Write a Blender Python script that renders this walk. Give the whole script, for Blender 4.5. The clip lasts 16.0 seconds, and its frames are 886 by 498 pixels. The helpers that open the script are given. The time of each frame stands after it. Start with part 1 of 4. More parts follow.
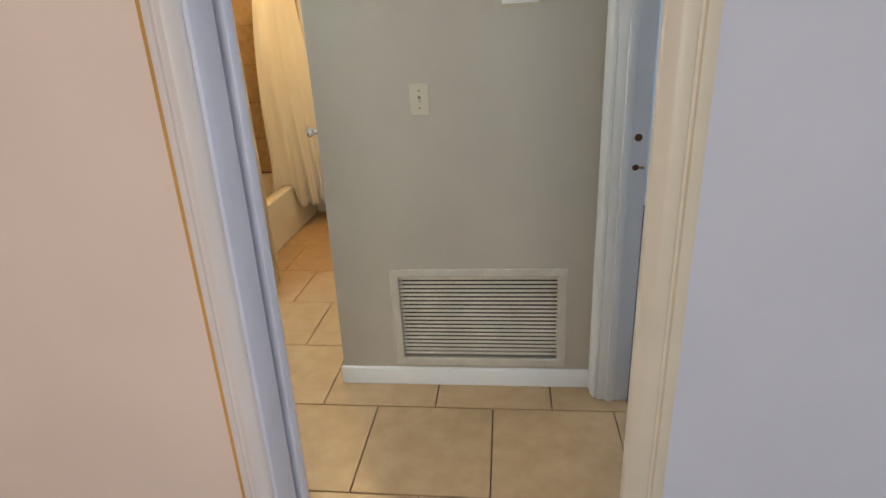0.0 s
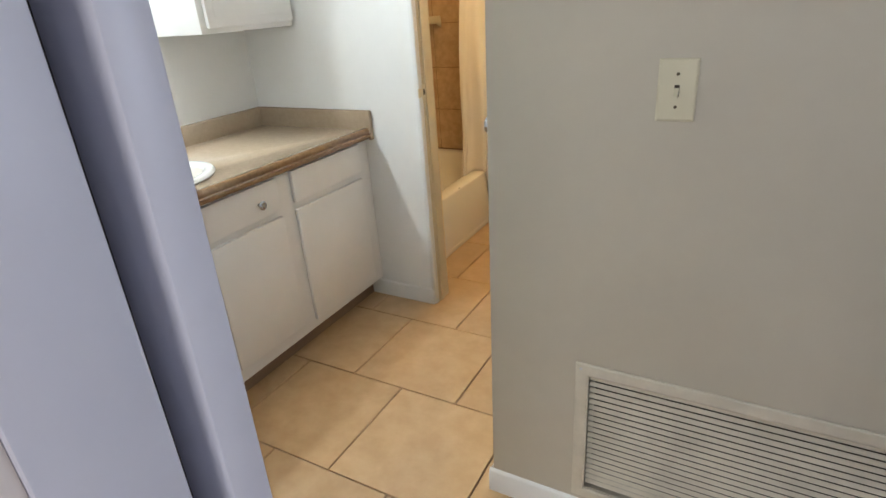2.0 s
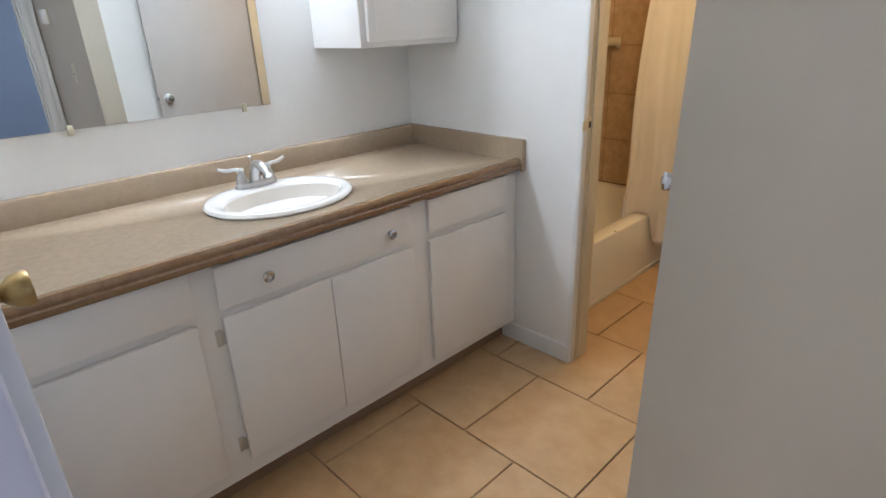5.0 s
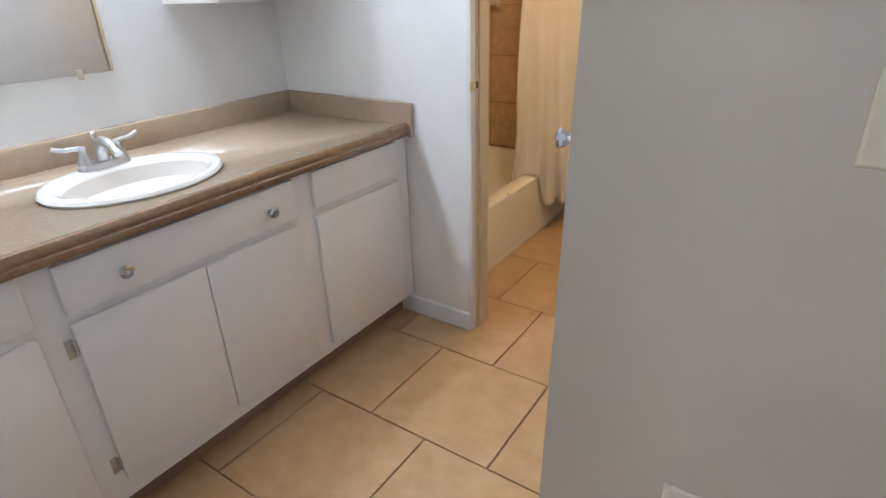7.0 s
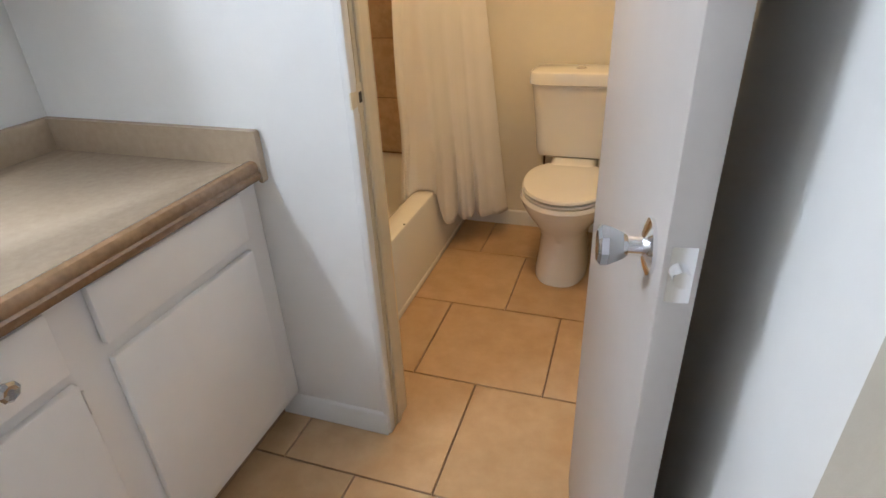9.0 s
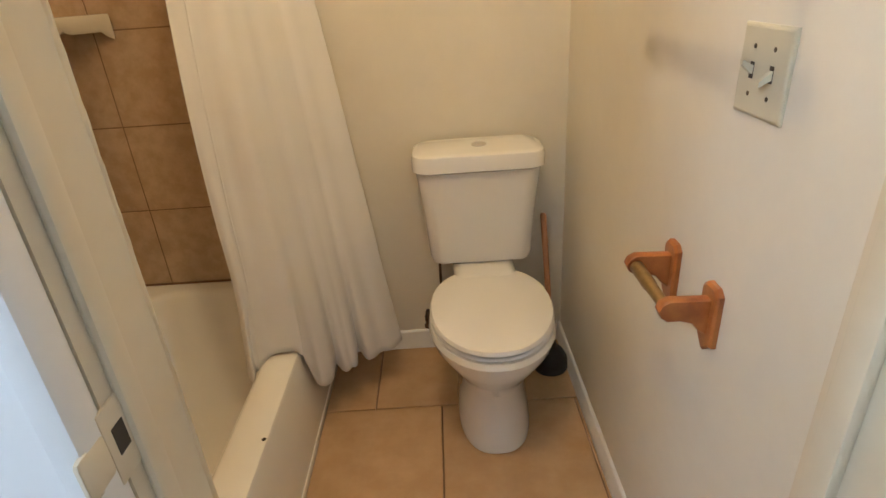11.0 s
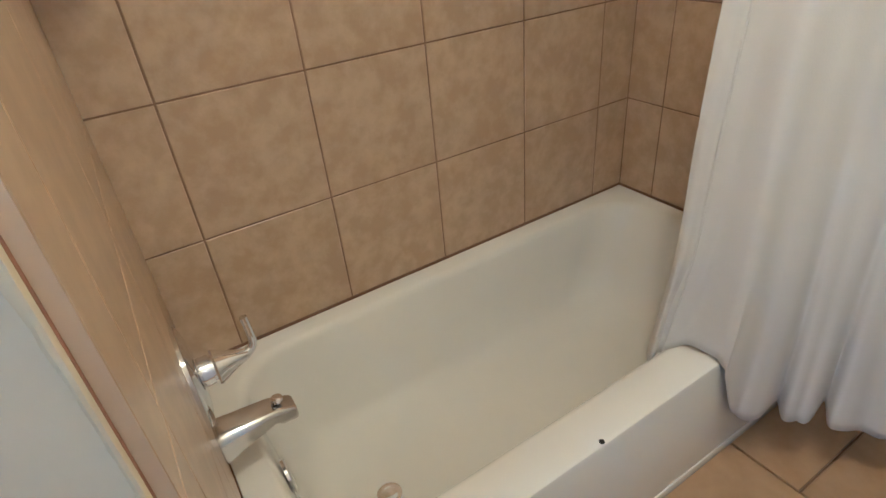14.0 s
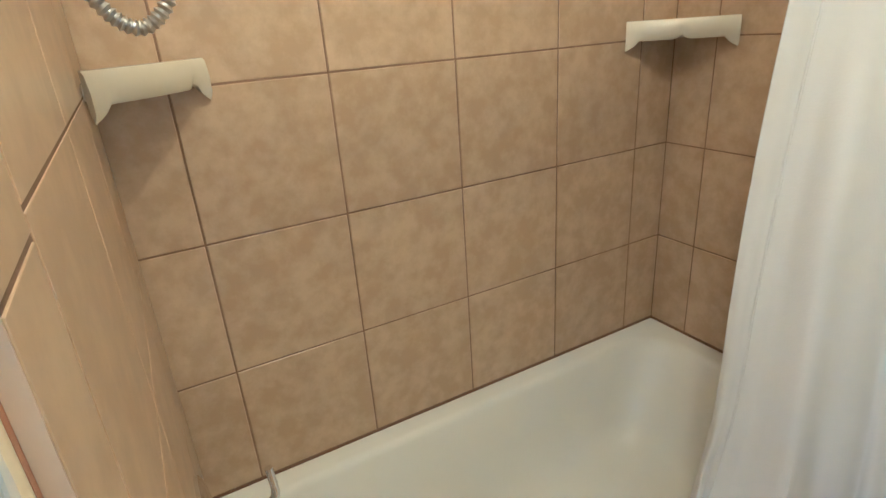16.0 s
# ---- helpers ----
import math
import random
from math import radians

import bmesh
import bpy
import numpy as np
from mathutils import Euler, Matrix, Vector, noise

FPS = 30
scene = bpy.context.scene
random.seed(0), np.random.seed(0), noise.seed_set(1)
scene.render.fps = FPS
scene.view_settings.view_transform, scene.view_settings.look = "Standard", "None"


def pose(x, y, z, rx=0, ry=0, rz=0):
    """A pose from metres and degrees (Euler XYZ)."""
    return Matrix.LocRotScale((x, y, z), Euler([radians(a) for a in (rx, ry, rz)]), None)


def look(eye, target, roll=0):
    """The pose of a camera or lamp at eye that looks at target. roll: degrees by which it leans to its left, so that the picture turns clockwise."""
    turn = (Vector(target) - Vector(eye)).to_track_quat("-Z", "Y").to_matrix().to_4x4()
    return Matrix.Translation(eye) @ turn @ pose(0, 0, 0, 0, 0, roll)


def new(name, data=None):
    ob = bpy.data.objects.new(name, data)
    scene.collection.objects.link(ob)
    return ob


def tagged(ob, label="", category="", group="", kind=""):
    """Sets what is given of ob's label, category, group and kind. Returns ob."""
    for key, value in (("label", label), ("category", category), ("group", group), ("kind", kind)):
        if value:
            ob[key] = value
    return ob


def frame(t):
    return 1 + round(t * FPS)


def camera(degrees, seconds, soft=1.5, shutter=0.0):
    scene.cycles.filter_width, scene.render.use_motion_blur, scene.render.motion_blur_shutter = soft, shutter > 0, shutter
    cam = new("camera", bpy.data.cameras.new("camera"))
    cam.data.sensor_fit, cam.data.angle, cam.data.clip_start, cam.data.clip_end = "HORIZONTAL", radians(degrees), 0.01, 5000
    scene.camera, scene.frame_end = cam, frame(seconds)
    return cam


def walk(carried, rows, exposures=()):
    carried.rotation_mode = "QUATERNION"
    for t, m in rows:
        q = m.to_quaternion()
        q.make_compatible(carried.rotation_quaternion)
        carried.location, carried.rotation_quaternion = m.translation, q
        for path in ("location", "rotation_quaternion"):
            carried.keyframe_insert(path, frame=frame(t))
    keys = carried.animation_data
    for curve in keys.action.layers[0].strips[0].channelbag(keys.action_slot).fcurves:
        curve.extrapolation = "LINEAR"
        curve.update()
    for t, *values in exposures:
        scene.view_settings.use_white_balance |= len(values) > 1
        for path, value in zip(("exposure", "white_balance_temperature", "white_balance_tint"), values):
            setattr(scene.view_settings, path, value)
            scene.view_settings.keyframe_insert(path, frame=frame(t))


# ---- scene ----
cam = camera(77.5, 16.0)
PATH = [
    (0, (0.328, 0.159, 1.433), (0.094, 2.003, 0.693), -3.2),
    (0.5, (0.324, 0.399, 1.407), (-0.083, 2.197, 0.63), -3.3),
    (1, (0.25, 0.645, 1.407), (-0.249, 2.412, 0.615), -2.9),
    (1.5, (0.195, 0.854, 1.389), (-0.543, 2.53, 0.586), -4.4),
    (2, (0.153, 1.023, 1.388), (-0.767, 2.598, 0.568), -4.3),
    (2.5, (0.076, 1.145, 1.375), (-0.927, 2.653, 0.526), -4.5),
    (3, (0.017, 1.22, 1.363), (-1.107, 2.628, 0.495), -5.0),
    (3.5, (0.018, 1.257, 1.363), (-1.233, 2.552, 0.494), -3.6),
    (4, (0.02, 1.273, 1.375), (-1.298, 2.52, 0.533), -3.0),
    (4.2, (0.016, 1.276, 1.382), (-1.32, 2.513, 0.555), -3.0),
    (6.3, (-0.028, 1.276, 1.402), (-1.324, 2.659, 0.762), -2.7),
    (6.6, (-0.043, 1.298, 1.39), (-1.257, 2.696, 0.634), -3.3),
    (7, (-0.062, 1.359, 1.356), (-1.09, 2.845, 0.498), -1.9),
    (7.5, (-0.138, 1.513, 1.331), (-1.038, 3.038, 0.402), -1.2),
    (8, (-0.235, 1.667, 1.342), (-1.068, 3.232, 0.416), -1.4),
    (8.2, (-0.296, 1.723, 1.342), (-1.104, 3.301, 0.415), -1.3),
    (10.3, (-0.775, 2.517, 1.277), (-0.902, 4.245, 0.278), -4.7),
    (10.5, (-0.806, 2.621, 1.286), (-0.884, 4.37, 0.32), -4.4),
    (10.6, (-0.821, 2.677, 1.301), (-0.873, 4.438, 0.353), -4.4),
    (11, (-0.86, 2.814, 1.32), (-0.882, 4.612, 0.445), -4.0),
    (11.5, (-0.876, 2.962, 1.34), (-1.172, 4.818, 0.655), -4.6),
    (12, (-0.885, 3.057, 1.308), (-1.661, 4.747, 0.572), -4.5),
    (12.5, (-0.933, 3.112, 1.289), (-1.914, 4.624, 0.422), -5.3),
    (13, (-0.945, 3.174, 1.263), (-2.057, 4.537, 0.313), -6.5),
    (13.5, (-0.914, 3.238, 1.226), (-2.311, 4.227, 0.191), -6.6),
    (14, (-0.892, 3.26, 1.224), (-2.357, 4.108, 0.158), -5.6),
    (14.5, (-0.889, 3.267, 1.231), (-2.368, 4.087, 0.165), -5.3),
    (15, (-0.9, 3.263, 1.244), (-2.416, 4.075, 0.222), -5.2),
    (15.5, (-0.91, 3.264, 1.273), (-2.476, 4.089, 0.342), -4.8),
    (16, (-0.925, 3.271, 1.319), (-2.56, 4.143, 0.565), -4.1),
]
EXPOSURES = [(0.0, -0.12, 6500, 11), (0.5, -0.12, 6180, 12), (1.0, -0.08, 6150, 12), (2.0, -0.02, 6350, 13), (2.5, 0.0, 6150, 14), (3.5, -0.1, 6050, 16), (4.2, -0.18, 6000, 17), (6.3, -0.45, 5980, 22), (7.0, -0.15, 5850, 19), (8.2, -0.04, 5750, 19), (10.4, -0.28, 6250, 18), (11.0, -0.17, 5350, 15), (11.6, -0.1, 4400, 17), (12.5, -0.02, 4180, 20), (13.0, 0.04, 4270, 20), (13.6, 0.15, 4100, 13), (15.0, 0.22, 4080, 11), (16.0, 0.42, 4020, 6)]
walk(cam, [(t, look(eye, target, roll)) for t, eye, target, roll in PATH], EXPOSURES)

# ---- light ----
world = bpy.data.worlds.new("world")
scene.world = world
world.use_nodes = True
sky = world.node_tree.nodes.new("ShaderNodeTexSky")
sky.sky_type, sky.sun_disc, sky.sun_elevation, sky.sun_rotation = "NISHITA", False, radians(35), radians(200)
world.node_tree.links.new(sky.outputs[0], world.node_tree.nodes["Background"].inputs[0])
world.node_tree.nodes["Background"].inputs[1].default_value = 0.1


def lamp(name, kind, place, power, color, size, target=None, size_y=None):
    data = bpy.data.lights.new(name, kind)
    data.energy, data.color = power, color
    if kind == "AREA":
        data.shape, data.size, data.size_y = "RECTANGLE", size, size_y or size
    else:
        data.shadow_soft_size = size
    ob = new(name, data)
    ob.matrix_world = look(place, target) if target else pose(*place)
    return ob


# daylight in the windows of the two rooms, the lamp over the mirror and the bathroom's ceiling lamp
lamp("window_daylight_near", "AREA", (0.55, -2.50, 1.45), 50, (1.0, 0.98, 0.95), 1.7, (0.55, 1.0, 1.1), 1.2)
lamp("window_daylight_bedroom", "AREA", (3.45, 3.2, 1.5), 36, (0.78, 0.86, 1.0), 1.3, (0.8, 2.8, 1.0), 1.2)
for yy in (1.98, 2.16, 2.34):
    lamp("vanity_lamp", "POINT", (-1.98, yy, 2.27), 20.5, (0.88, 0.98, 1.0), 0.045)
lamp("bath_ceiling_lamp", "POINT", (-1.0, 3.60, 2.36), 28, (1.0, 0.675, 0.295), 0.045)


# ---- materials ----
def mat(name, color, rough=0.6, metal=0.0, vary=0.06, scale=3.0, bump=0.0, bump_scale=60.0, spec=0.5, color2=None, mix_scale=None, random_vary=0.0, coat=0.0, edge=(0.36, 0.64)):
    """A surface with broad stains and fine grain."""
    m = bpy.data.materials.new(name)
    m.use_nodes = True
    nt = m.node_tree
    n, l = nt.nodes, nt.links
    b = n["Principled BSDF"]
    b.inputs["Roughness"].default_value, b.inputs["Metallic"].default_value = rough, metal
    b.inputs["Specular IOR Level"].default_value = spec
    b.inputs["Coat Weight"].default_value = coat
    b.inputs["Coat Roughness"].default_value = 0.08
    co = n.new("ShaderNodeTexCoord")
    geo = n.new("ShaderNodeNewGeometry")
    big = n.new("ShaderNodeTexNoise")
    big.inputs["Scale"].default_value, big.inputs["Detail"].default_value = mix_scale or scale, 9
    big.inputs["Roughness"].default_value = 0.58
    l.new(geo.outputs["Position"], big.inputs["Vector"])
    fine = n.new("ShaderNodeTexNoise")
    fine.inputs["Scale"].default_value, fine.inputs["Detail"].default_value = bump_scale, 4
    l.new(geo.outputs["Position"], fine.inputs["Vector"])
    ramp = n.new("ShaderNodeValToRGB")
    c2 = color2 or tuple(c * (1 - 2.2 * vary) for c in color)
    ramp.color_ramp.elements[0].position, ramp.color_ramp.elements[1].position = edge
    ramp.color_ramp.elements[0].color, ramp.color_ramp.elements[1].color = (*c2, 1), (*color, 1)
    l.new(big.outputs["Fac"], ramp.inputs["Fac"])
    hsv = n.new("ShaderNodeHueSaturation")
    l.new(ramp.outputs[0], hsv.inputs["Color"])
    info = n.new("ShaderNodeObjectInfo")
    val = n.new("ShaderNodeMath")
    val.operation = "MULTIPLY_ADD"
    val.inputs[1].default_value, val.inputs[2].default_value = random_vary, 1 - random_vary / 2
    l.new(info.outputs["Random"], val.inputs[0])
    grain = n.new("ShaderNodeMath")
    grain.operation = "MULTIPLY_ADD"
    grain.inputs[1].default_value = vary
    l.new(fine.outputs["Fac"], grain.inputs[0])
    l.new(val.outputs[0], grain.inputs[2])
    l.new(grain.outputs[0], hsv.inputs["Value"])
    l.new(hsv.outputs[0], b.inputs["Base Color"])
    rr = n.new("ShaderNodeMapRange")
    rr.inputs["To Min"].default_value, rr.inputs["To Max"].default_value = rough * 0.85, min(1, rough * 1.2)
    l.new(big.outputs["Fac"], rr.inputs["Value"])
    l.new(rr.outputs[0], b.inputs["Roughness"])
    if bump:
        bp = n.new("ShaderNodeBump")
        bp.inputs["Strength"].default_value, bp.inputs["Distance"].default_value = bump, 0.004
        l.new(fine.outputs["Fac"], bp.inputs["Height"])
        l.new(bp.outputs[0], b.inputs["Normal"])
    return m


# near room: warm light left and bluish light right are put into the paint
WARMLITWALL = mat("wall_paint_warm_light_tint", (0.90, 0.735, 0.62), 0.6, bump=0.06, bump_scale=45, vary=0.02)
COOLLITWALL = mat("wall_paint_cool_light_tint", (0.63, 0.65, 0.73), 0.6, bump=0.06, bump_scale=45, vary=0.02)
WALL = mat("off_white_wall_paint", (0.83, 0.83, 0.81), 0.55, bump=0.10, bump_scale=38, vary=0.02)
# shade of the unlit hall is put into this wall's darker colour
HALLSHADE = mat("hall_wall_paint_shade_tone", (0.485, 0.445, 0.365), 0.5, bump=0.25, bump_scale=40, vary=0.025)
BATHWALL = mat("cream_bath_wall_paint", (0.76, 0.715, 0.60), 0.42, bump=0.16, bump_scale=30, vary=0.03)
BLUEWALL = mat("pale_blue_wall_paint", (0.62, 0.70, 0.78), 0.6, bump=0.06, vary=0.02)
# white trim with the daylight's blue cast on the left side painted in
BLUELITTRIM = mat("trim_paint_blue_daylight_cast", (0.74, 0.75, 0.85), 0.38, bump=0.05, bump_scale=25, vary=0.03)
TRIM = mat("white_gloss_trim_paint", (0.80, 0.80, 0.78), 0.35, bump=0.05, bump_scale=25, vary=0.03)
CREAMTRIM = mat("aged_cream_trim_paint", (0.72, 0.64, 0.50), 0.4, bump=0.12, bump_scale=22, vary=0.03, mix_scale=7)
# cream trim whose colour also holds the bathroom lamp's yellow light
LAMPLITTRIM = mat("cream_bath_trim_lamp_tint", (0.67, 0.59, 0.43), 0.42, bump=0.14, bump_scale=24, vary=0.03, mix_scale=7)
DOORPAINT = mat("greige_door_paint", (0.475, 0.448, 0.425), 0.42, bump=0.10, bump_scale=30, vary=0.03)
CEIL = mat("ceiling_paint", (0.80, 0.80, 0.78), 0.8, bump=0.3, bump_scale=90)
CABINET = mat("white_cabinet_paint", (0.88, 0.87, 0.85), 0.36, bump=0.06, bump_scale=18, vary=0.02)
GROUT = mat("brown_grout", (0.28, 0.185, 0.12), 0.9, bump=0.3, bump_scale=150, vary=0.15)
FLOORTILE = mat("beige_ceramic_floor_tile", (0.53, 0.36, 0.20), 0.30, color2=(0.455, 0.30, 0.155), edge=(0.36, 0.68), mix_scale=11, bump=0.04, bump_scale=40, vary=0.06, random_vary=0.08)
WALLTILE = mat("tan_ceramic_wall_tile", (0.565, 0.425, 0.272), 0.30, color2=(0.465, 0.335, 0.202), edge=(0.40, 0.64), mix_scale=21, bump=0.03, bump_scale=45, vary=0.05, random_vary=0.08)
TILEEDGE = mat("terracotta_tile_body", (0.42, 0.20, 0.10), 0.85, bump=0.4, bump_scale=120, vary=0.15)
ENAMEL = mat("white_tub_enamel", (0.85, 0.84, 0.785), 0.045, vary=0.01, coat=0.5)
# basin is coloured darker than the rim for the shade inside it
BASINSHADE = mat("cream_basin_shade", (0.73, 0.68, 0.61), 0.12, vary=0.01, coat=0.3)
CHINA = mat("white_vitreous_china", (0.84, 0.83, 0.79), 0.1, vary=0.01, coat=0.4)
SEATMAT = mat("white_toilet_seat_plastic", (0.84, 0.83, 0.80), 0.2, vary=0.01)
COUNTER = mat("brown_marbled_laminate", (0.40, 0.308, 0.215), 0.24, color2=(0.355, 0.268, 0.184), edge=(0.3, 0.7), mix_scale=45, vary=0.06, bump_scale=140, spec=0.55)
NOSING = mat("brown_laminate_nosing", (0.25, 0.150, 0.078), 0.18, color2=(0.20, 0.116, 0.058), mix_scale=55, vary=0.10, bump_scale=140, coat=0.4)
SATIN = mat("worn_chrome", (0.70, 0.69, 0.68), 0.17, 1.0, vary=0.04)
CHROME = mat("polished_chrome", (0.80, 0.80, 0.82), 0.10, 1.0, vary=0.02)
BRUSHED = mat("brushed_chrome", (0.62, 0.62, 0.62), 0.28, 1.0, vary=0.05)
BRASS = mat("aged_brass", (0.36, 0.25, 0.11), 0.35, 1.0, vary=0.12, mix_scale=30)
CURTAIN = mat("white_curtain_fabric", (0.71, 0.69, 0.655), 0.85, bump=0.12, bump_scale=320, vary=0.02)
PLASTIC = mat("almond_plastic", (0.58, 0.54, 0.40), 0.35, vary=0.02)
GRILLE = mat("white_enamelled_grille_metal", (0.60, 0.555, 0.46), 0.45, vary=0.06, mix_scale=14)
LOUVRE = mat("cream_enamelled_louvre", (0.74, 0.68, 0.55), 0.45, vary=0.08, mix_scale=9)
DARK = mat("dark_duct_inside", (0.055, 0.042, 0.03), 0.9)
BLACK = mat("black_rubber", (0.015, 0.014, 0.014), 0.6)
RED_WOOD = mat("orange_stained_wood", (0.36, 0.125, 0.025), 0.35, color2=(0.21, 0.06, 0.012), mix_scale=18, bump=0.1, bump_scale=90, vary=0.12)
HANDLE_WOOD = mat("pale_wood_handle", (0.42, 0.20, 0.09), 0.5, bump=0.1, bump_scale=90, vary=0.1)
BONE = mat("bone_ceramic", (0.72, 0.66, 0.52), 0.22, bump=0.1, bump_scale=25, vary=0.05, coat=0.3)
CARPET = mat("grey_cut_pile_carpet", (0.15, 0.132, 0.13), 0.95, color2=(0.085, 0.075, 0.076), mix_scale=9, bump=1.0, bump_scale=230, vary=0.3)
CAULK = mat("dark_mildewed_caulk", (0.20, 0.105, 0.06), 0.8)
CRYSTAL = mat("clear_crystal_knob", (0.50, 0.52, 0.55), 0.06, 0.95, vary=0.0)
MIRROR = mat("silvered_mirror", (0.90, 0.92, 0.90), 0.01, 1.0, vary=0.0)
MIRROR.node_tree.nodes["Principled BSDF"].inputs["Roughness"].default_value = 0.0
for link in list(MIRROR.node_tree.links):
    if link.to_socket.name == "Roughness":
        MIRROR.node_tree.links.remove(link)
GLASS = mat("window_glass", (0.9, 0.95, 0.95), 0.02, vary=0.0)
GLASS.node_tree.nodes["Principled BSDF"].inputs["Transmission Weight"].default_value = 1.0


# ---- mesh helpers ----
def box(bm, lo, hi, bevel=0.0, segments=2):
    vs = [bm.verts.new((x, y, z)) for x in (lo[0], hi[0]) for y in (lo[1], hi[1]) for z in (lo[2], hi[2])]
    quads = ((0, 1, 3, 2), (4, 6, 7, 5), (0, 4, 5, 1), (2, 3, 7, 6), (0, 2, 6, 4), (1, 5, 7, 3))
    fs = [bm.faces.new([vs[i] for i in q]) for q in quads]
    if bevel:
        es = list({e for f in fs for e in f.edges})
        bmesh.ops.bevel(bm, geom=es, offset=bevel, segments=segments, affect="EDGES", profile=0.5)
    return bm


def boxes(*specs, bevel=0.0):
    bm = bmesh.new()
    for lo, hi in specs:
        box(bm, lo, hi, bevel)
    return bm


def rings(bm, loops, close_start=True, close_end=True):
    """A skin over closed loops of points, all of one length."""
    vs = [[bm.verts.new(p) for p in loop] for loop in loops]
    n = len(vs[0])
    for a, b in zip(vs, vs[1:]):
        for i in range(n):
            bm.faces.new((a[i], a[(i + 1) % n], b[(i + 1) % n], b[i]))
    if close_start:
        bm.faces.new(vs[0][::-1])
    if close_end:
        bm.faces.new(vs[-1])
    return bm


def tube(bm, path, radius, sides=14, close=True):
    """A round tube along points; radius is one number or one a point."""
    pts = [Vector(p) for p in path]
    radii = radius if isinstance(radius, (list, tuple)) else [radius] * len(pts)
    up = None
    loops = []
    for i, p in enumerate(pts):
        d = (pts[min(i + 1, len(pts) - 1)] - pts[max(i - 1, 0)]).normalized()
        if up is None:
            up = d.orthogonal().normalized()
        up = (up - d * up.dot(d)).normalized()
        side = d.cross(up)
        loops.append([p + radii[i] * (math.cos(a) * up + math.sin(a) * side) for a in (2 * math.pi * k / sides for k in range(sides))])
    return rings(bm, loops, close, close)


def lathe(bm, base, axis, profile, sides=24):
    """Rings of (distance along the axis, radius)."""
    base, axis = Vector(base), Vector(axis).normalized()
    u = axis.orthogonal().normalized()
    w = axis.cross(u)
    loops = [[base + axis * h + max(r, 1e-4) * (math.cos(a) * u + math.sin(a) * w) for a in (2 * math.pi * k / sides for k in range(sides))] for h, r in profile]
    return rings(bm, loops)


def extrude_profile(bm, profile, a, b):
    """A closed profile of points carried along from a to b (offset vectors)."""
    return rings(bm, [[Vector(p) + Vector(a) for p in profile], [Vector(p) + Vector(b) for p in profile]])


def curve_pts(points, n=8):
    """A smooth line through points."""
    pts = [Vector(p) for p in points]
    out = []
    for i in range(len(pts) - 1):
        p0, p1, p2, p3 = pts[max(i - 1, 0)], pts[i], pts[i + 1], pts[min(i + 2, len(pts) - 1)]
        for k in range(n):
            t = k / n
            out.append(0.5 * (2 * p1 + (p2 - p0) * t + (2 * p0 - 5 * p1 + 4 * p2 - p3) * t * t + (3 * p1 - p0 - 3 * p2 + p3) * t ** 3))
    return out + [pts[-1]]


def mesh_of(name, bm, material, smooth=True):
    bmesh.ops.recalc_face_normals(bm, faces=bm.faces)
    me = bpy.data.meshes.new(name)
    bm.to_mesh(me)
    bm.free()
    me.materials.append(material)
    if smooth:
        me.polygons.foreach_set("use_smooth", [True] * len(me.polygons))
        me.set_sharp_from_angle(angle=radians(38))
    return me


def part(name, bm, material, parent, label="", smooth=True):
    ob = new(name, mesh_of(name, bm, material, smooth))
    ob.parent = parent
    if parent.type == "EMPTY":
        ob.matrix_parent_inverse = parent.matrix_basis.inverted()
    if label:
        tagged(ob, label)
    return ob


def thing(name, place, label, category, group="", kind=""):
    ob = new(name)
    ob.location = place
    ob.empty_display_size = 0.1
    return tagged(ob, label, category, group, kind)


def solid(name, bm, material, label, category, kind="", group="", smooth=True):
    return tagged(new(name, mesh_of(name, bm, material, smooth)), label, category, group, kind)


def turned(bm, about, degrees):
    """Turn all of a mesh about the upright line through a point."""
    m = Matrix.Translation(about) @ Matrix.Rotation(radians(degrees), 4, "Z") @ Matrix.Translation(-Vector(about))
    bmesh.ops.transform(bm, matrix=m, verts=bm.verts)
    return bm


# ---- structure ----
H = 2.44
DOORH = 2.04
structure = "structure"
# near room, hall, vanity room, bathroom, bedroom
floor = solid("floor", boxes(((-2.3, 1.02, -0.08), (0.80, 4.80, -0.008))), GROUT, "brown grouted bed under square ceramic floor tiles", "floor", structure)
solid("floor_near_room", boxes(((-1.6, -2.7, -0.08), (2.7, 1.02, -0.002))), CARPET, "dark grey carpet in the room before the hall", "floor", structure)
solid("floor_bedroom", boxes(((0.80, 0.9, -0.08), (3.7, 4.80, 0.004))), CARPET, "dark grey cut pile carpet in the bedroom", "floor", structure)
solid("ceiling", boxes(((-2.3, -2.7, H), (3.7, 4.9, H + 0.1))), CEIL, "plain white ceiling", "ceiling", structure)

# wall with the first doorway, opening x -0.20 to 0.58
solid("wall_entry_side", boxes(((-1.6, 1.105, 0), (-0.2755, 1.18, H)), ((-0.286, 1.105, DOORH + 0.02), (0.628, 1.18, H))), WARMLITWALL, "wall beside the first doorway, painted peach for the warm light on it", "wall", structure)
solid("wall_entry_cool", boxes(((0.628, 1.105, 0), (2.7, 1.18, H))), COOLLITWALL, "wall beside the first doorway, painted cool white for the bluish light on it", "wall", structure)
solid("wall_vanity_near", boxes(((-2.2, 1.18, 0), (-0.286, 1.255, H)), ((-0.286, 1.18, DOORH + 0.02), (0.628, 1.255, H)), ((0.628, 1.18, 0), (0.80, 1.255, H))), WALL, "off-white wall beside the vanity", "wall", structure)
